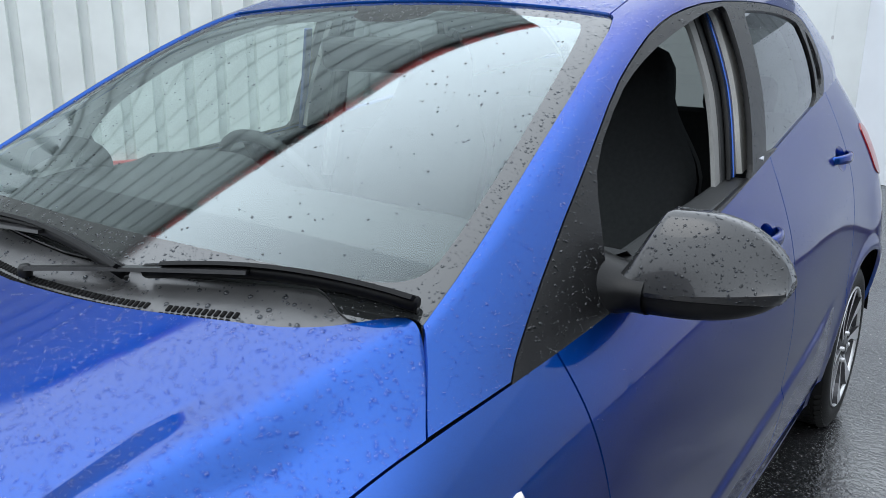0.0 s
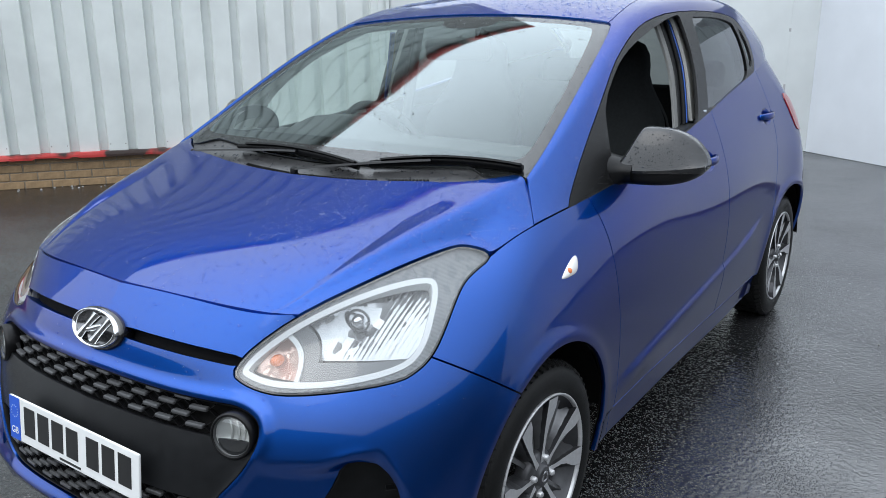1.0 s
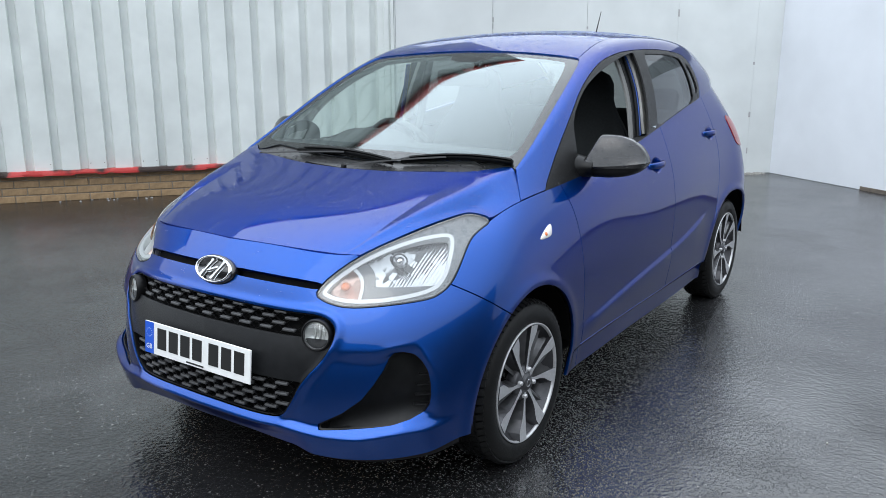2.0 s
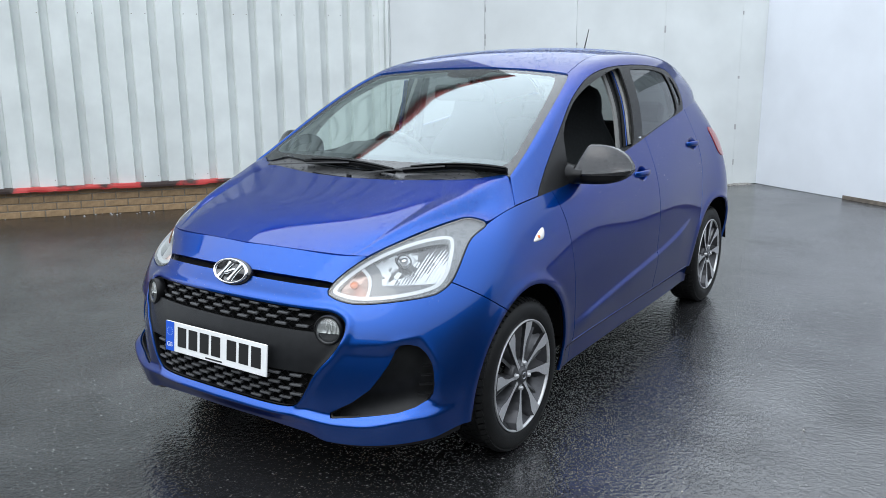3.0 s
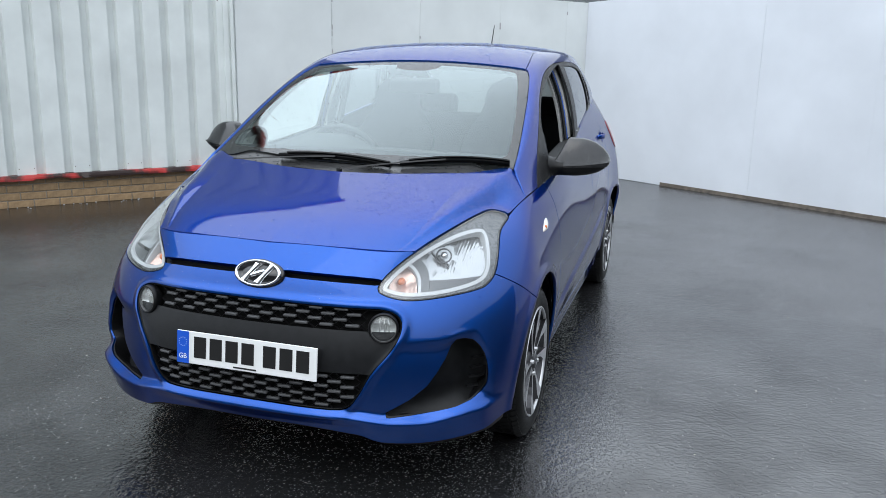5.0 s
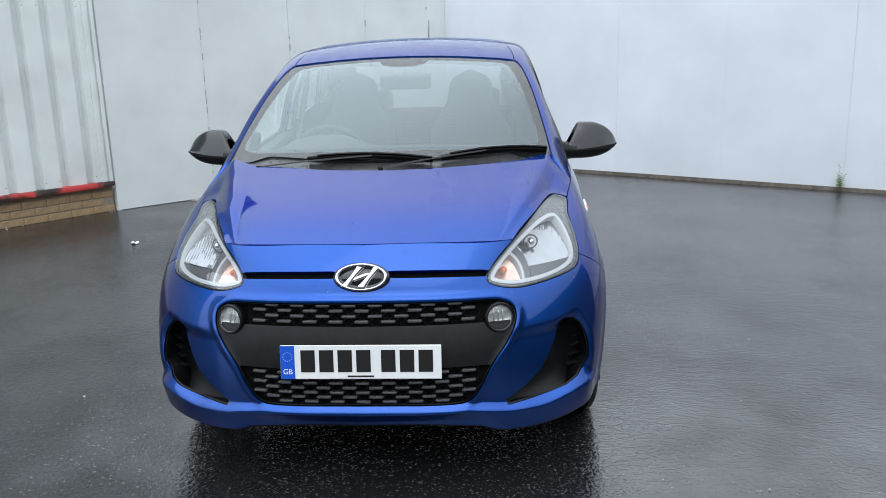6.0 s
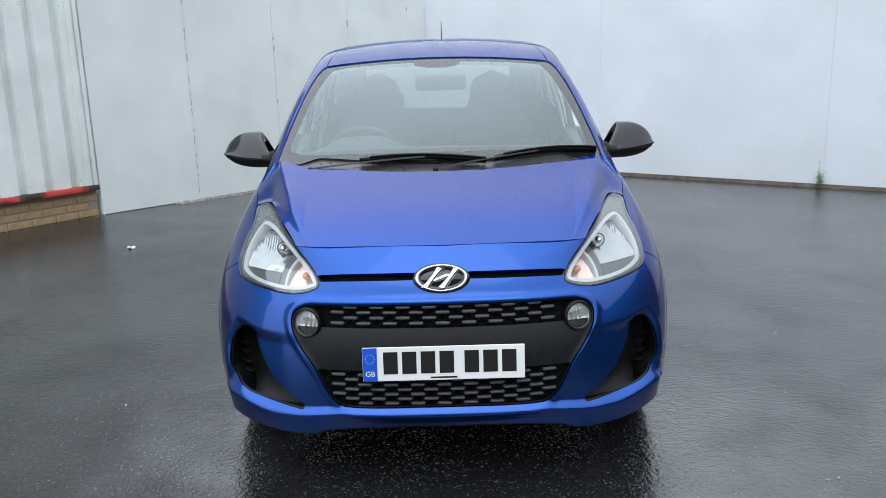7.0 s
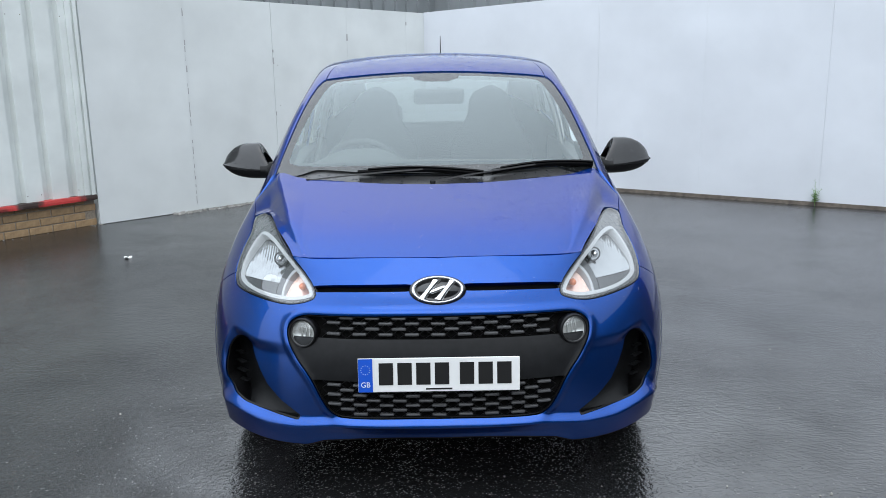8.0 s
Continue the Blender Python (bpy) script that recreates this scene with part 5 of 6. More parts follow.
SCOOPME = scoop_mesh()
tread_me = bpy.data.meshes.new("tread_block")
bb = box(.030, .022, .008, bevel=.002, seg=1)
bb.to_mesh(tread_me)
bb.free()
tread_me.materials.append(RUBBER)
bolt_me = bpy.data.meshes.new("wheel_bolt")
bb = lathe([(.0, .010), (.006, .0095), (.0085, .006), (.0085, -.012)], 12, "x")
bb.to_mesh(bolt_me)
bb.free()
bolt_me.materials.append(ALLOY)


def wheel(at, side, turn):
    ob = part("wheel", lathe([(.212, .0), (.205, -.020), (.185, -.035), (.180, -.11), (.195, -.15), (.205, -.16)], 64), ALLOYDARK, car, "eight-spoke machined alloy wheel with black tyre")
    ob.matrix_basis = pose(*at, turn, 0, 0 if side > 0 else 180)
    part("tyre", lathe([(.209, -.016), (.213, -.003), (.222, .003), (.240, .007), (.262, .005), (.276, -.003), (.284, -.016), (.2875, -.034), (.289, -.080), (.2875, -.130), (.283, -.150), (.265, -.168), (.235, -.172), (.206, -.160)], 96), RUBBER, ob, "black tyre, wet")
    tread = bmesh.new()
    for row, x in enumerate((-.020, -.056, -.090, -.124, -.148)):
        for k in range(64):
            p = 2 * math.pi * (k + .5 * (row % 2)) / 64
            m = Matrix.Rotation(p, 4, "X") @ pose(x, 0, .2868, 0, (24, 4, 0, -4, -24)[row], (14, 10, 0, -10, -14)[row])
            b = box(.024, .021, .008)
            bmesh.ops.transform(b, matrix=m, verts=b.verts)
            join(tread, b)
    part("tread", tread, RUBBER, ob)
    part("rim_lip", lathe([(.2135, -.004), (.2145, .003), (.2120, .0050), (.2080, .003), (.2065, -.006)], 64), ALLOY, ob, "bright machined rim lip")
    for k in range(8):
        sp = part("spoke", SPOKE, None, ob)
        turn_k = Matrix.Rotation(2 * math.pi * k / 8 + (.10 if k % 2 else 0), 4, "X")
        sp.matrix_basis = turn_k
        part("spoke_scoop", SCOOPME, None, ob, "dark grey hollow between two spokes").matrix_basis = turn_k
    part("hub", lathe([(.0, .004), (.024, .004), (.028, .001), (.030, -.006), (.060, -.010), (.066, -.018), (.066, -.05)], 36), ALLOYDARK, ob, "dark hub cap")
    part("cap_emblem", lathe([(.010, .0035), (.0125, .006), (.015, .0035)], 24), CHROME, ob)
    for k in range(4):
        b = part("wheel_bolt", bolt_me, None, ob)
        b.matrix_basis = Matrix.Rotation(math.pi / 2 * k + .73, 4, "X") @ pose(-.004, 0, .048)
    part("brake_disc", lathe([(.06, -.075), (.125, -.075), (.125, -.095), (.06, -.095)], 40), mat("brake_steel", (.16, .15, .14), .45, .8) if "brake_steel" not in bpy.data.materials else bpy.data.materials["brake_steel"], ob)
    return ob


for sg in (1, -1):
    wheel((sg * .818, 0, .289), sg, 33)
    wheel((sg * .812, 2.385, .289), sg, 40)
    for a, _ in ARCHES:
        bmw = bmesh.new()
        prev = None
        for k in range(31):
            p = radians(-8) + radians(182) * k / 30
            r = .374
            ring = [bmw.verts.new((sg * x, a - rr * math.cos(p), .290 + rr * math.sin(p))) for x, rr in ((.815, .356), (.79, r), (.56, r), (.56, .02))]
            if prev:
                for i in range(3):
                    bmw.faces.new((prev[i], ring[i], ring[i + 1], prev[i + 1]))
            prev = ring
        part("wheel_arch_liner", smooth(bmw), DARK, car, "black wheel arch liner")
part("underbody", box(1.36, 1.50, .05, at=(0, 1.195, .225), bevel=.01), DARK, car)
tray = box(1.08, 1.05, .04, at=(0, -.10, .205), bevel=.01)
part("undertray", tray, DARK, car)
part("undertray", box(1.08, .9, .05, at=(0, 2.38, .25), bevel=.01), DARK, car)
spoiler = cut(cut(skirt, part_z(.262), 0, False), lambda x, y, z: -y - .42)
chin = Sheet(spoiler.v * np.array([1, 1, 1]) + np.array([0, .03, -.018]), spoiler.n, spoiler.f)
whole("chin_spoiler", chin, BLACK, .05, "black lower edge under the bumper")

# ---- the car: mirrors ----
def mirror_head():
    """A rounded shell: flat top that bends down to a blunt outer end, level underside."""
    secs = []
    for u in np.sin(np.linspace(0, 1, 44) * math.pi / 2):
        x = .755 + .237 * u
        up = (1 - max(0.0, (u - .22) / .78) ** 2.5) ** .62
        dn = (1 - max(0.0, (u - .30) / .70) ** 2.2) ** .55
        b = math.sqrt(min(1.0, u / .10 + .02))
        rise_ = .020 * u * u
        mid = .992 + rise_
        ht, hl = (.118 - rise_) * up * (.55 + .45 * b), (.047 + rise_) * dn * (.35 + .65 * b)
        y0, dy = .488 + .062 * u ** 1.8, .128 * (.45 + .55 * (.5 * up + .5 * dn))
        ring = []
        for k in range(44):
            p = 2 * math.pi * k / 44
            c, s = math.cos(p), math.sin(p)
            cy = math.copysign(abs(c) ** .62, c)
            cz = math.copysign(abs(s) ** .62, s)
            yy = y0 + dy * .5 - dy * .5 * cy + (.034 * max(0, cz) + .010 * max(0, -cz)) * (cy > 0) * cy
            ring.append((x + .044 * (1 - u) * max(0, cz), yy, mid + (ht if s > 0 else hl) * cz))
        secs.append(ring + [ring[0]])
    p = np.array(secs)
    s = grid_sheet(p, False)
    c = p.reshape(-1, 3).mean(0)
    if ((s.v - c) * s.n).sum() < 0:
        s = grid_sheet(p, True)
    return s


head = mirror_head()
shell_line = lambda x, y, z: z - .984 - .03 * (np.abs(x) - .80) + .0 * y - .25 * np.maximum(0, y - .57)
for flip in (lambda s: s, mirror):
    body = part("door_mirror", sheet_mesh("door_mirror", flip(moved(cut(head, shell_line, 0, False), -.002)), .004), BLACK, car, "black door mirror with glossy dark cover")
    part("mirror_cover", sheet_mesh("mirror_cover", flip(cut(cut(head, shell_line, .002), lambda x, y, z: .585 + .10 * (x - .78) - y)), .004), mat("dark_grey_gloss", (.010, .0105, .012), .18, coat=.5) if "dark_grey_gloss" not in bpy.data.materials else bpy.data.materials["dark_grey_gloss"], body, "glossy dark cover beaded with rain")
    part("mirror_rim", sheet_mesh("mirror_rim", flip(cut(cut(head, shell_line, .002), lambda x, y, z: .585 + .10 * (x - .78) - y, -.001, False)), .004), BLACK, body)
    inner_end = Sheet(*[a for a in (head.v[:45], head.n[:45], np.array([[0, k + 1, k] for k in range(1, 43)]))])
    part("mirror_end", sheet_mesh("mirror_end", flip(inner_end), 0), BLACK, body)
    secs = []
    for u in np.linspace(0, 1, 22):
        g = (1 - u) ** 2.8
        c = np.array((.680 + .128 * u, .532 - .110 * g, .985 + .012 * g))
        w, h = .048 + .115 * g, .036 + .074 * g
        secs.append([(c[0] - .55 * (1 - u) * h * math.sin(p), c[1] + w * math.cos(p), c[2] + h * math.sin(p) - .10 * (1 - u) * h * math.cos(p)) for p in np.linspace(0, 2 * math.pi, 41)])
    arm = grid_sheet(np.array(secs), False)
    if ((arm.v - arm.v.mean(0)) * arm.n).sum() < 0:
        arm = grid_sheet(np.array(secs), True)
    part("mirror_arm", sheet_mesh("mirror_arm", flip(arm), 0), BLACK, body, "black mirror foot")

# ---- the car: wipers, cowl slots, aerial, handles, side lamps ----
CAB_V = cabin.v[cabin.v[:, 1] < 1.2]


def cab_z(x, y):
    k = np.argsort((CAB_V[:, 0] - abs(x)) ** 2 + (CAB_V[:, 1] - y) ** 2)[:10]
    a = np.c_[np.ones(10), CAB_V[k, 0] - abs(x), CAB_V[k, 1] - y]
    return float(np.linalg.lstsq(a, CAB_V[k, 2], rcond=None)[0][0])


def over(x, y, d):
    return (x, y, cab_z(x, y) + d - .008)


def ribbon(points, width, thick, tilt=0):
    """A flat bar swept along points."""
    bm = bmesh.new()
    pts = [Vector(p) for p in points]
    rings = []
    for i, p in enumerate(pts):
        d = (pts[min(i + 1, len(pts) - 1)] - pts[max(i - 1, 0)]).normalized()
        u = Vector((0, 0, 1)).cross(d).normalized()
        n = d.cross(u)
        u, n = u * math.cos(radians(tilt)) + n * math.sin(radians(tilt)), n * math.cos(radians(tilt)) - u * math.sin(radians(tilt))
        rings.append([bm.verts.new(p + u * a * width / 2 + n * b * thick / 2) for a, b in ((-1, -.6), (-.8, 1), (.8, 1), (1, -.6))])
    for r0, r1 in zip(rings, rings[1:]):
        for k in range(4):
            bm.faces.new((r0[k], r0[(k + 1) % 4], r1[(k + 1) % 4], r1[k]))
    bm.faces.new(rings[0])
    bm.faces.new(rings[-1][::-1])
    bmesh.ops.recalc_face_normals(bm, faces=bm.faces)
    return bm


for (x0, y0), (x1, y1), (px, py), join_at in (((-.32, .080), (.190, .052), (-.52, .060), .52), ((.225, .066), (.650, .160), (-.015, .010), .42)):
    jx, jy = x0 + (x1 - x0) * join_at, y0 + (y1 - y0) * join_at
    pts = [over(x0 + (x1 - x0) * u, y0 + (y1 - y0) * u + .012 * math.sin(u * math.pi), .014 + .004 * math.sin(u * math.pi)) for u in np.linspace(0, 1, 13)]
    wiper = part("wiper", tube(pts, .0105, 8), WIPER, car, "black windscreen wiper")
    rub = [(p[0], p[1] + .004, p[2] - .009) for p in pts]
    part("wiper_rubber", tube(rub, .0042, 6), SEAL, wiper)
    part("wiper_spoiler", ribbon([(p[0], p[1] - .004, p[2] + .007) for p in pts[1:]], .026, .008, -32), WIPER, wiper)
    a0, a1, a2 = Vector(over(px, py, .010)), Vector(over(px + (jx - px) * .55, py + (jy - py) * .55 - .012, .028)), Vector(over(jx, jy, .026))
    curve = [a0 * (1 - u) ** 2 + a1 * 2 * u * (1 - u) + a2 * u * u for u in np.linspace(0, 1, 12)]
    part("wiper_arm", ribbon(curve, .017, .007), ARMGREY, wiper)
    cap = part("pivot_cap", lathe([(.0, .007), (.008, .006), (.011, .001), (.011, -.012)], 16, "z"), BLACK, wiper)
    cap.matrix_basis = pose(a0.x, a0.y, a0.z)

slot_me = bpy.data.meshes.new("vent_slot")
bb = box(.0072, .012, .004, bevel=.0014, seg=1)
bb.to_mesh(slot_me)
bb.free()
slot_me.materials.append(DARK)
for k in range(66):
    x = -.24 + k * .0100
    if .265 < x < .295:
        continue
    for row in (0, 1):
        y = end_line(abs(x))[0] + .019 + .0145 * row
        o = part("vent_slot", slot_me, None, cowl)
        o.matrix_basis = pose(*over(x + .004 * row, y, -.0082), 24, 0, 12)

aerial = part("aerial", lathe([(.0, .03), (.010, .028), (.018, .012), (.022, .0)], 20, "z"), BLACK, car, "short black roof aerial")
aerial.matrix_basis = pose(.03, 2.20, float(roof_mid(2.20)[0]) - .004, -12, 0, 0)
part("mast", tube([(0, 0, .02), (0, .035, .155)], .0036, 8, taper=.6), BLACK, aerial)

SKIRT_V = skirt.v[skirt.v[:, 1] > -.2]


def side_x(y, z):
    k = np.argsort((SKIRT_V[:, 1] - y) ** 2 + (SKIRT_V[:, 2] - z) ** 2)[:10]
    a = np.c_[np.ones(10), SKIRT_V[k, 1] - y, SKIRT_V[k, 2] - z]
    return np.linalg.lstsq(a, SKIRT_V[k, 0], rcond=None)[0]


for obs, (yc, zc) in zip((front_doors, rear_doors), HANDLES):
    for sg, ob in zip((1, -1), obs):
        x, sy_, sz_ = side_x(yc, zc)
        g = bmesh.new()
        rings = []
        for u in np.linspace(0, 1, 17):
            a = math.sin(math.pi * u) ** .6
            hw, th = .0105 + .0045 * a, .005 + .004 * a
            yy = yc - .088 + .176 * u
            cx = x + sy_ * (yy - yc) - .004 + .026 * a
            rings.append([g.verts.new((sg * (cx + th * math.copysign(abs(math.cos(p)) ** .7, math.cos(p))), yy, zc + .004 + hw * math.copysign(abs(math.sin(p)) ** .7, math.sin(p)))) for p in np.linspace(0, 2 * math.pi, 12, endpoint=False)])
        for r0, r1 in zip(rings, rings[1:]):
            for k in range(12):
                g.faces.new((r0[k], r0[(k + 1) % 12], r1[(k + 1) % 12], r1[k]))
        g.faces.new(rings[0])
        g.faces.new(rings[-1][::-1])
        bmesh.ops.recalc_face_normals(g, faces=g.faces)
        part("door_handle", smooth(g), PAINT, ob, "blue body-coloured pull handle")
for sg in (1, -1):
    x, a, b = side_x(.122, .800)
    lamp = bmesh.new()
    bmesh.ops.create_uvsphere(lamp, u_segments=24, v_segments=12, radius=1)
    for v in lamp.verts:
        u = v.co.y
        full = math.sqrt(max(1 - u ** 6, 0)) / math.sqrt(max(1 - u * u, 1e-6)) if u > 0 else 1.0     # blunt behind, pointed in front
        h = v.co.z * full * (.0065 + .0085 * (u + 1))
        v.co = Vector((sg * (x + v.co.x * .008 + u * .052 * a + h * b), .122 + u * .044 + h * .35, .800 + h + u * .012))
    rp = part("side_repeater", smooth(lamp), mat("clear_repeater", (.75, .73, .70), .15, coat=1.0) if "clear_repeater" not in bpy.data.materials else bpy.data.materials["clear_repeater"], car, "clear side indicator lamp on the wing")
    am = bmesh.new()
    bmesh.ops.create_uvsphere(am, u_segments=14, v_segments=8, radius=.008)
    bmesh.ops.translate(am, vec=(sg * (x + .003), .118, .800), verts=am.verts)
    part("amber_bulb", smooth(am), AMBER, rp)
    em = part("pillar_badge", box(.004, .045, .012, bevel=.0015), CHROME, car, "small chrome badge on the door pillar")
    em.matrix_basis = pose(sg * .728, 1.345, 1.072, 0, sg * 0, 0)

# ---- the car: inside ----
dash = bmesh.new()
prof = [(.20, .96), (.34, 1.005), (.55, 1.020), (.68, 1.010), (.745, .970), (.755, .88), (.70, .74), (.66, .60)]
cols = []
for x in np.linspace(-.70, .70, 41):
    hump = .062 * math.exp(-((x + .36) / .17) ** 4)
    cols.append([dash.verts.new((x, y + .05 * abs(x) * (y < .4), z + hump * (1 if .40 < y < .72 else 0) * math.sin(min(1, max(0, (y - .3) / .3)) * math.pi / 2) - .02 * abs(x))) for y, z in prof])
for c0, c1 in zip(cols, cols[1:]):
    for a in range(len(prof) - 1):
        dash.faces.new((c0[a], c1[a], c1[a + 1], c0[a + 1]))
bmesh.ops.recalc_face_normals(dash, faces=dash.faces)
part("dashboard", smooth(dash), DASH, car, "dark grey dashboard with a hood over the dials")
stw = part("steering_wheel", tube([(.185 * math.cos(p), .185 * math.sin(p), 0) for p in np.linspace(0, 2 * math.pi, 48, endpoint=False)], .0155, 10, closed=True), DASH, car, "dark steering wheel")
stw.matrix_basis = pose(-.37, .865, .928, -62, 0, 0)
boss = box(.16, .13, .05, bevel=.02, at=(0, 0, -.02))
for p in (0, 180, 270):
    boss = box(.15, .035, .014, bevel=.005, at=(0, 0, 0), rot=Matrix.Rotation(radians(p), 4, "Z") @ Matrix.Translation((.10, 0, -.01)), bm=boss)
part("wheel_boss", boss, DASH, stw)


def seat(x, y, name, label, width=.50):
    ob = part(name, box(width, .50, .16, bevel=.05, seg=3), SEAT, car, label)
    ob.matrix_basis = pose(x, y, .50, 6, 0, 0)
    secs = []
    for v in np.linspace(0, 1, 22):                 # one piece from the cushion to the rounded head, bolsters at the sides
        half = (.225 + .012 * math.sin(v * 3)) * (1 - step(v, .55, .84)) + .128 * step(v, .55, .84)
        half *= math.sqrt(max(.02, 1 - max(0, (v - .84) / .16) ** 2.4))
        deep = (.085 - .035 * step(v, .5, .85)) * math.sqrt(max(.03, 1 - max(0, (v - .90) / .10) ** 2))
        ring = []
        for k in range(29):
            p = 2 * math.pi * k / 28
            c, q = math.copysign(abs(math.cos(p)) ** .6, math.cos(p)), math.copysign(abs(math.sin(p)) ** .6, math.sin(p))
            bolster = .035 * c * c * (1 - step(v, .45, .7)) * (q < 0)
            ring.append((half * c, .29 + .30 * v - .03 * v * v + deep * q - bolster, -.02 + .80 * v))
        secs.append(ring)
    sh = grid_sheet(np.array(secs), False)
    if ((sh.v - sh.v.mean(0)) * sh.n).sum() < 0:
        sh = grid_sheet(np.array(secs), True)
    part("seat_back", sheet_mesh("seat_back", sh, 0), SEAT, ob, "tall seat back with a built-in head restraint")
    return ob


seat(.310, 1.08, "front_seat", "black cloth front seat")
seat(-.345, 1.08, "front_seat", "black cloth front seat")
bench = part("rear_bench", box(1.20, .48, .18, bevel=.05, seg=3, at=(0, 1.95, .50)), SEAT, car, "black cloth rear bench")
bk = part("seat_back", box(1.18, .14, .58, bevel=.05, seg=3, at=(0, 0, .29)), SEAT, bench)
bk.matrix_basis = pose(0, 2.20, .52, -16, 0, 0)
for x in (-.36, .36):
    hr = part("headrest", box(.25, .09, .14, bevel=.04, seg=3), SEAT, bench)
    hr.matrix_basis = pose(x, 2.38, 1.13, -10, 0, 0)
rvm = part("interior_mirror", box(.250, .042, .076, bevel=.020, seg=4), BLACK, car, "black interior rear-view mirror")
rvm.matrix_basis = pose(.016, .806, 1.300, 8, 0, 10)
part("mirror_stalk", tube([(0, .006, .026), (0, .016, .040)], .009, 8), BLACK, rvm)
part("cabin_floor", box(1.36, 2.3, .02, at=(0, 1.35, .30)), DARK, car)
for sg in (1, -1):
    card = box(.03, .84, .56, at=(sg * .742, .90, .70), bevel=.012)
    part("door_card", card, DASH, car, "dark inner door trim")
    part("door_card", box(.03, .70, .56, at=(sg * .735, 1.80, .72), bevel=.012), DASH, car, "dark inner door trim")
    rail = part("door_top_trim", box(.075, .74, .035, bevel=.012), DASH, car, "dark trim along the top of the door")
    rail.matrix_basis = pose(sg * .700, .93, .985, 5.2, 0, 0)
shelf = part("parcel_shelf", box(1.16, .36, .02, at=(0, 2.52, .98), bevel=.006), DASH, car)
# the pillar between the doors: pale trim, dark lining and seal, and the blue edge of the body
pillar_edge = lambda z: np.interp(z, [1.00, 1.04, 1.25, 1.41], [1.262, 1.265, 1.302, 1.310])
pillar_side = cut(cut(cut(cab, lambda x, y, z: np.abs(x) - .50), lambda x, y, z: z - .99), lambda x, y, z: 1.425 - z)


def pillar_strip(a, b, depth):
    band = cut(cut(pillar_side, lambda x, y, z: y - pillar_edge(z) - a), lambda x, y, z: b + pillar_edge(z) - y)
    return moved(band, -depth)


cap = part("pillar_trim", box(.03, .045, .56, bevel=.012), PILLARGREY, car, "pale inner pillar trim")
cap.matrix_basis = pose(-.632, 1.385, 1.14, 0, 13, 0)
lin = part("pillar_lining", box(.012, .04, .54, bevel=.004), DASH, car, "dark inner pillar lining")
lin.matrix_basis = pose(-.630, 1.40, 1.15, 5, 13, 0)
post = part("door_pillar", box(.014, .026, .33, bevel=.004), PAINT, car, "blue inner door pillar")
post.matrix_basis = pose(-.676, 1.280, 1.190, 6, 14, 0)
for nm, a, b, depth, material, text in (
        ("pillar_trim", -.075, -.034, .062, PILLARGREY, "pale inner pillar trim"),
        ("pillar_lining", -.042, .078, .058, DASH, "dark inner pillar lining"),
        ("pillar_seal", -.020, .070, .044, BLACK, "black rubber door seal"),
        ("door_pillar", -.002, .010, .041, PAINT, "blue inner door pillar")):
    part(nm, sheet_mesh(nm, pillar_strip(a, b, depth), .010), material, car, text)


# ---- rain on the car ----
WATER = glass_mat("water_bead", (0.80, 0.84, 0.93), 1.36, faces=1.0)
# darker copy of the water: the beads' dark shading is put into its tint
WATERDARK = glass_mat("water_bead_shaded", (0.42, 0.44, 0.47), 1.38, faces=1.6)
DOME = ((1.0, 0.0), (.93, .30), (.62, .62))


def beads(name, sheet, count, small, large, zone, seed, label, flat=.82, water=None):
    """Water beads standing on a sheet; most are small, a few large."""
    rng = np.random.default_rng(seed)
    a, b, c = (sheet.v[sheet.f[:, k]] for k in range(3))
    area = np.linalg.norm(np.cross(b - a, c - a), axis=1)
    mid = (a + b + c) / 3
    area = area * zone(mid[:, 0], mid[:, 1], mid[:, 2])
    pick = rng.choice(len(area), count, p=area / area.sum())
    u, v = rng.random((2, count))
    flip = u + v > 1
    u, v = np.where(flip, 1 - u, u), np.where(flip, 1 - v, v)
    p = a[pick] + (b - a)[pick] * u[:, None] + (c - a)[pick] * v[:, None]
    n = sheet.n[sheet.f[pick, 0]]
    r = small + (large - small) * rng.random(count) ** 3.4
    verts, faces = [], []
    for i in range(count):
        t = np.cross(n[i], (0.31, 0.2, 0.93))
        t /= np.linalg.norm(t)
        w = np.cross(n[i], t)
        k0 = len(verts)
        m = 9 if r[i] > .0018 else 6
        ex, tw = 1 + .10 * rng.random(), rng.random() * 6.28
        for rr, hh in DOME:
            for k in range(m):
                q = 2 * math.pi * k / m + tw
                wob = 1 + .05 * math.sin(2 * q + tw * 3)
                verts.append(p[i] + r[i] * (rr * wob * (math.cos(q) * t * ex + math.sin(q) * w) + n[i] * hh * flat))
        verts.append(p[i] + n[i] * r[i] * .78 * flat)
        for row in range(2):
            for k in range(m):
                faces.append((k0 + row * m + k, k0 + row * m + (k + 1) % m, k0 + (row + 1) * m + (k + 1) % m, k0 + (row + 1) * m + k))
        for k in range(m):
            faces.append((k0 + 2 * m + k, k0 + 2 * m + (k + 1) % m, k0 + 3 * m))
    me = bpy.data.meshes.new(name)
    me.from_pydata([(float(q[0]) + .008, float(q[1]), float(q[2])) for q in verts], [], faces)
    me.shade_smooth()
    me.materials.append(water or WATER)
    return tagged(new(name, me), label, "rain drops", kind="stuff")


def anywhere(x, y, z):
    return np.ones(len(x))


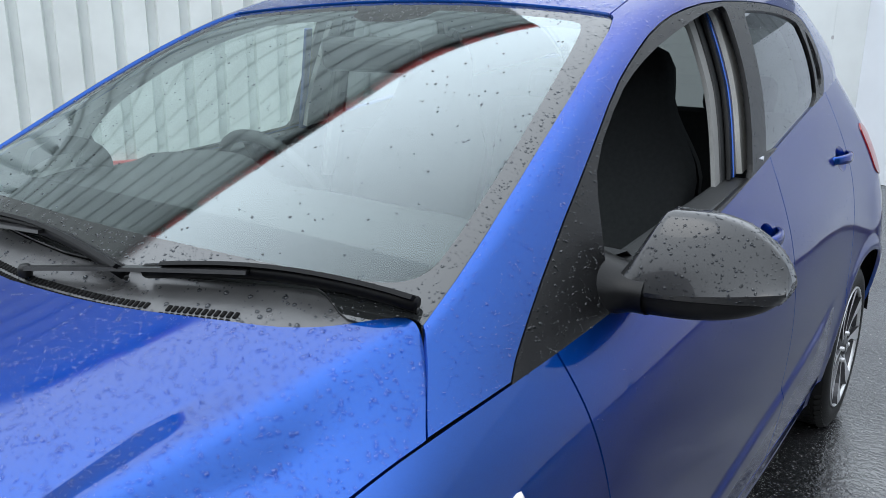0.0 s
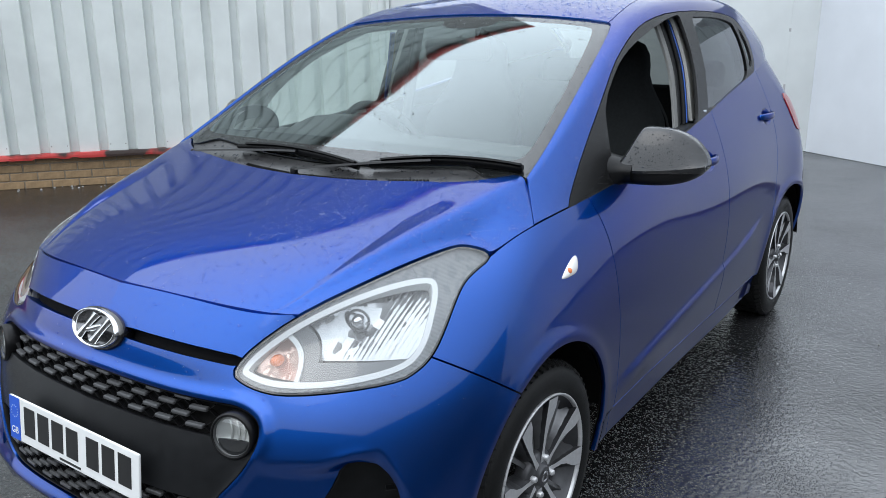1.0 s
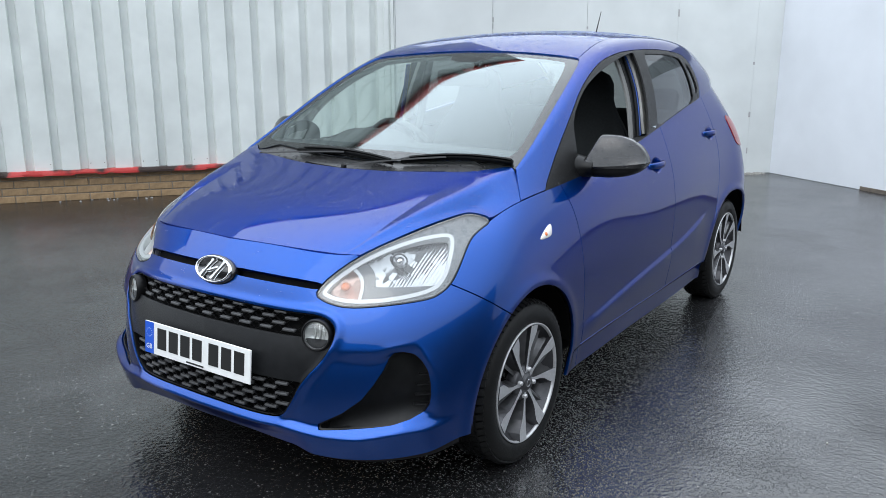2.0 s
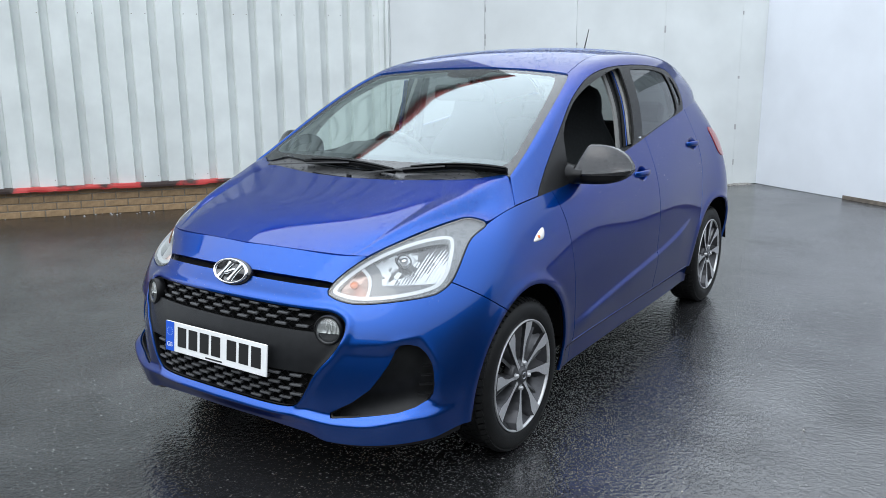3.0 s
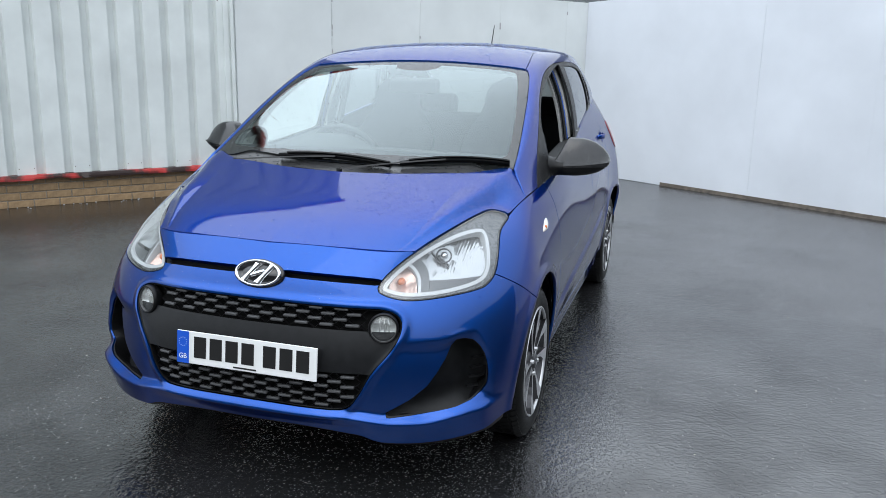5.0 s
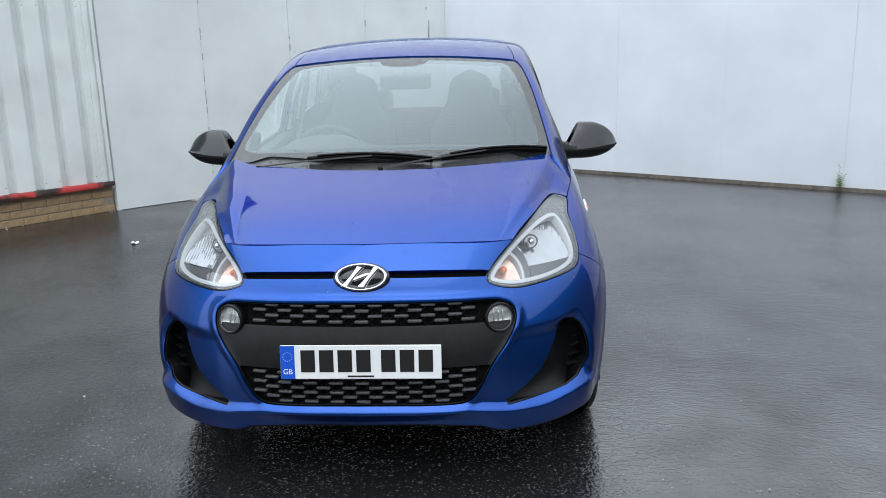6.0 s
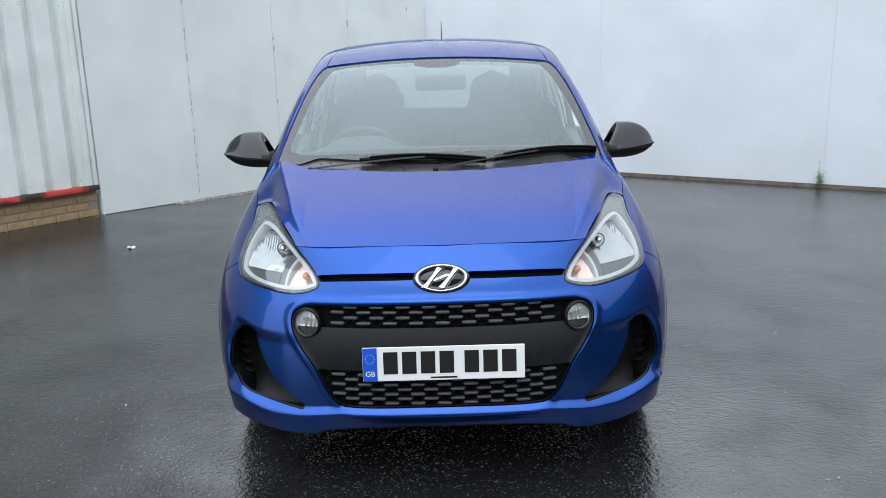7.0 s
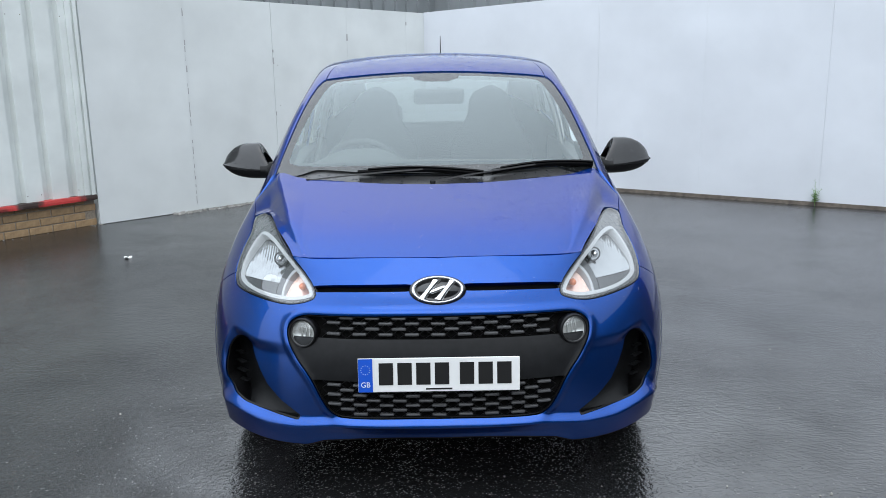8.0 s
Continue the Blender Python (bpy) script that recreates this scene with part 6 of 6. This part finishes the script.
lid_all, roof_all = merged(lid, mirror(lid)), merged(roof, mirror(roof))
glass_all = moved(merged(cut(screen, cowl_line), mirror(cut(screen, cowl_line))), -.006)
pillar = merged(cut(shell, roof_seam, -.002, False), mirror(cut(shell, roof_seam, -.002, False)))
beads("rain_drops", lid_all, 5000, .0011, .0042, lambda x, y, z: .14 + .25 * (x > .05) + .8 * (x > .2) * (y > -.35), 11, "clear rain drops beaded on the blue bonnet")
beads("rain_drops", roof_all, 9000, .0018, .0060, anywhere, 12, "clear rain drops beaded on the blue roof")
beads("rain_drops", glass_all, 4000, .0008, .0027, lambda x, y, z: .14 + 1.6 * (clear_zone(x, y, z) < 0), 13, "clear rain drops beaded on the windscreen", water=WATERDARK)
beads("rain_drops", moved(merged(cowl_sheet, mirror(cowl_sheet)), .0005), 420, .0010, .0050, anywhere, 14, "clear rain drops beaded on the black cowl", water=WATERDARK)
beads("rain_drops", pillar, 3000, .0010, .0028, lambda x, y, z: .2 + (x > 0) * (y < 1.2), 15, "clear rain drops beaded on the blue pillars")
beads("rain_drops", merged(cut(head, shell_line), mirror(cut(head, shell_line))), 1150, .0010, .0026, lambda x, y, z: .3 + (x > 0), 16, "clear rain drops beaded on the mirror covers", water=WATERDARK)
beads("rain_drops", merged(cut(cut(trim, OPEN_F, 0, False), lambda x, y, z: .62 - y), mirror(cut(trim, GLASS_R))), 850, .0010, .0028, lambda x, y, z: .15 + (x > 0), 17, "clear rain drops beaded on the black mirror sail", water=WATERDARK)
upper_side = cut(cut(doors, lambda x, y, z: z - .80), lambda x, y, z: y - .3)
frame_side = cut(cut(cut(trim, OPEN_F, 0, False), lambda x, y, z: y - .62), GLASS_R, 0, False)
beads("rain_drops", frame_side, 1300, .0010, .0026, anywhere, 21, "clear rain drops beaded on the black window frame", water=WATERDARK)
beads("rain_drops", moved(cut(trim, GLASS_R), -.006), 500, .0008, .0018, anywhere, 22, "clear rain drops on the tinted rear glass", water=WATERDARK)
beads("rain_drops", upper_side, 1500, .0008, .0026, anywhere, 18, "clear rain drops on the blue doors")
beads("rain_drops", merged(cut(nose, part_z(.62)), mirror(cut(nose, part_z(.62)))), 700, .0009, .0030, anywhere, 19, "clear rain drops on the blue nose")


# ---- the yard: small things ----
def scatter_stones(name, spots, label, material, category="gravel"):
    verts, faces = [], []
    rng = np.random.default_rng(5)
    for x, y, z, r in spots:
        k0 = len(verts)
        sq = .55 + .4 * rng.random()
        tw = rng.random() * 6.28
        for k in range(6):
            q = 2 * math.pi * k / 6 + tw
            rr = r * (.75 + .5 * rng.random())
            verts.append((x + rr * math.cos(q), y + rr * math.sin(q), z - .001))
        for k in range(6):
            q = 2 * math.pi * k / 6 + tw + .3
            rr = r * (.5 + .35 * rng.random())
            verts.append((x + rr * math.cos(q), y + rr * math.sin(q), z + r * sq * (.7 + .4 * rng.random())))
        for k in range(6):
            faces.append((k0 + k, k0 + (k + 1) % 6, k0 + 6 + (k + 1) % 6, k0 + 6 + k))
        faces.append(tuple(k0 + 6 + k for k in range(6)))
    ob = new(name, pydata(name, verts, faces, False))
    ob.data.materials.append(material)
    return tagged(ob, label, category, kind="stuff")


rng = np.random.default_rng(3)
spots = []
for _ in range(900):                                   # strip of pebbles along the foot of the white boards
    s = .75 + 3.6 * rng.random()
    d = .01 + .10 * rng.random() ** 1.4
    p = WALL_A + board_dir * s + board_n * d
    spots.append((p.x, p.y, 0.0, .006 + .014 * rng.random() ** 2))
for _ in range(60):
    s = 4.4 - 4.5 * rng.random()
    d = -.01 + .12 * rng.random() ** 2
    p = WALL_A - along * max(0, 4.0 - s) + nrm * d
    spots.append((p.x, p.y, 0.0, .005 + .009 * rng.random() ** 2))
scatter_stones("pebbles", spots, "pale pebbles along the foot of the walls", STONE)
spots = []
for _ in range(260):                                   # loose chippings and grit on the asphalt
    a, r = rng.random() * 6.28, 1.2 + 4.5 * rng.random()
    x, y = .4 + r * math.cos(a), .6 + r * math.sin(a)
    if abs(x) < 1.0 and -.95 < y < 3.0:
        continue
    q = Vector((x, y, 0))
    if (q - WALL_A).dot(nrm) < .1 and (q - WALL_B).dot(nrm) < .1 or (q - WALL_A).dot(board_n) < .1 or (q - WALL_C).dot(east_n) < .1:
        continue
    spots.append((x, y, 0.0, .0022 + .0045 * rng.random() ** 3))
scatter_stones("grit", spots, "pale loose grit on the wet asphalt", STONE, "grit")

litter = bmesh.new()
bmesh.ops.create_grid(litter, x_segments=6, y_segments=4, size=.5)
for v in litter.verts:
    v.co = Vector((v.co.x * .060, v.co.y * .04, .008 + .012 * math.sin(v.co.x * 7) * math.cos(v.co.y * 5) + .012 * abs(v.co.x)))
litter = part("litter", smooth(litter), mat("white_paper", (.75, .74, .72), .7))
sol = litter.modifiers.new("thick", "SOLIDIFY")
sol.thickness = .003
litter.matrix_basis = pose(-2.46, 3.08, 0.0, 0, 0, 25)
tagged(litter, "crumpled white scrap lying on the asphalt", "litter")

# the weed at the foot of the east wall
weed_at = WALL_C + east_dir * (WALL_C - Vector((3.86, 5.0, 0))).length + east_n * .05
weed = empty("weed", Matrix.Translation(weed_at))
tagged(weed, "small green weed growing from the foot of the white wall", "weed")
rng = np.random.default_rng(8)
for k in range(7):
    lean = (rng.random(2) - .5) * (.10 if k else .04)
    h = .10 + .09 * rng.random() if k else .275
    stem = [(lean[0] * u * u, lean[1] * u * u, h * u) for u in np.linspace(0, 1, 6)]
    part("stem", tube(stem, .0028, 5, taper=.4), LEAF, weed)
    lv = bmesh.new()
    for j in range(10):
        u = .25 + .75 * j / 10
        base = Vector((lean[0] * u * u, lean[1] * u * u, h * u))
        q = j * 2.4 + k
        d = Vector((math.cos(q), math.sin(q), .45)).normalized()
        w = d.cross(Vector((0, 0, 1))).normalized()
        size = .046 * (1.15 - u * .7) * (.7 + .6 * rng.random())
        pts = [base, base + d * size * .5 + w * size * .24, base + d * size, base + d * size * .5 - w * size * .24]
        vs = [lv.verts.new(p + Vector((0, 0, -.004 * i if i == 2 else 0))) for i, p in enumerate(pts)]
        lv.faces.new(vs)
    part("leaves", lv, LEAF, weed)

# board joints: rough sealant and rows of screws
for k, s in enumerate(JOINTS[1:-1]):
    for j in range(30 if k == 0 else 4):
        if rng.random() < .25:
            continue
        z = .10 + 2.0 * (j + rng.random()) / (30 if k == 0 else 4)
        p = WALL_A + board_dir * (s + .012 * (rng.random() - .5))
        m = part("sealant", box(.012 + .014 * rng.random(), .004, .03 + .05 * rng.random(), bevel=.0015, seg=1), SEALANT, hoarding)
        m.matrix_basis = Matrix.Translation((p.x, p.y, z)) @ Matrix.Rotation(math.atan2(board_dir.y, board_dir.x), 4, "Z")
screw_me = bpy.data.meshes.new("screw")
bb = lathe([(0, -.004), (.0035, -.003), (.0045, 0)], 8, "y")
bb.to_mesh(screw_me)
bb.free()
screw_me.materials.append(SCREW)
turn_b = Matrix.Rotation(math.atan2(board_dir.y, board_dir.x), 4, "Z")
for s in (.05, .18, 1.0, 2.15, 3.12):
    for z in np.arange(.20, 2.1, .42):
        if rng.random() < .3:
            continue
        o = part("screw", screw_me, None, hoarding)
        p = WALL_A + board_dir * (s + .02 * rng.random())
        o.matrix_basis = Matrix.Translation((p.x, p.y, z + .05 * rng.random())) @ turn_b
turn_c = Matrix.Rotation(math.atan2(along.y, along.x), 4, "Z")
for k in range(26, 42):
    for z in (.36, 1.95):
        s = .079 + .241 * (k + 1) + (.06 if k % 2 else -.055)
        p = WALL_FAR + along * s
        if (p - WALL_FAR).length > (WALL_A - WALL_FAR).length - .1:
            continue
        o = part("screw", screw_me, None, wall_west)
        o.matrix_basis = Matrix.Translation((p.x, p.y, z)) @ turn_c

# bricks of the plinth
brick_me = bpy.data.meshes.new("brick")
bb = box(.210, .03, .063, bevel=.004, seg=1)
bb.to_mesh(brick_me)
bb.free()
brick_me.materials.append(BRICK)
length = (WALL_A - WALL_FAR).length
for row in range(4):
    for k in range(44):
        s = length - .12 - k * .221 - (.11 if row % 2 else 0)
        if s < 3.0:
            break
        p = WALL_FAR + along * s + nrm * (-.038 + .003 * rng.random())
        o = part("brick", brick_me, None, plinth)
        o.matrix_basis = Matrix.Translation((p.x, p.y, .030 + row * .073)) @ turn_c
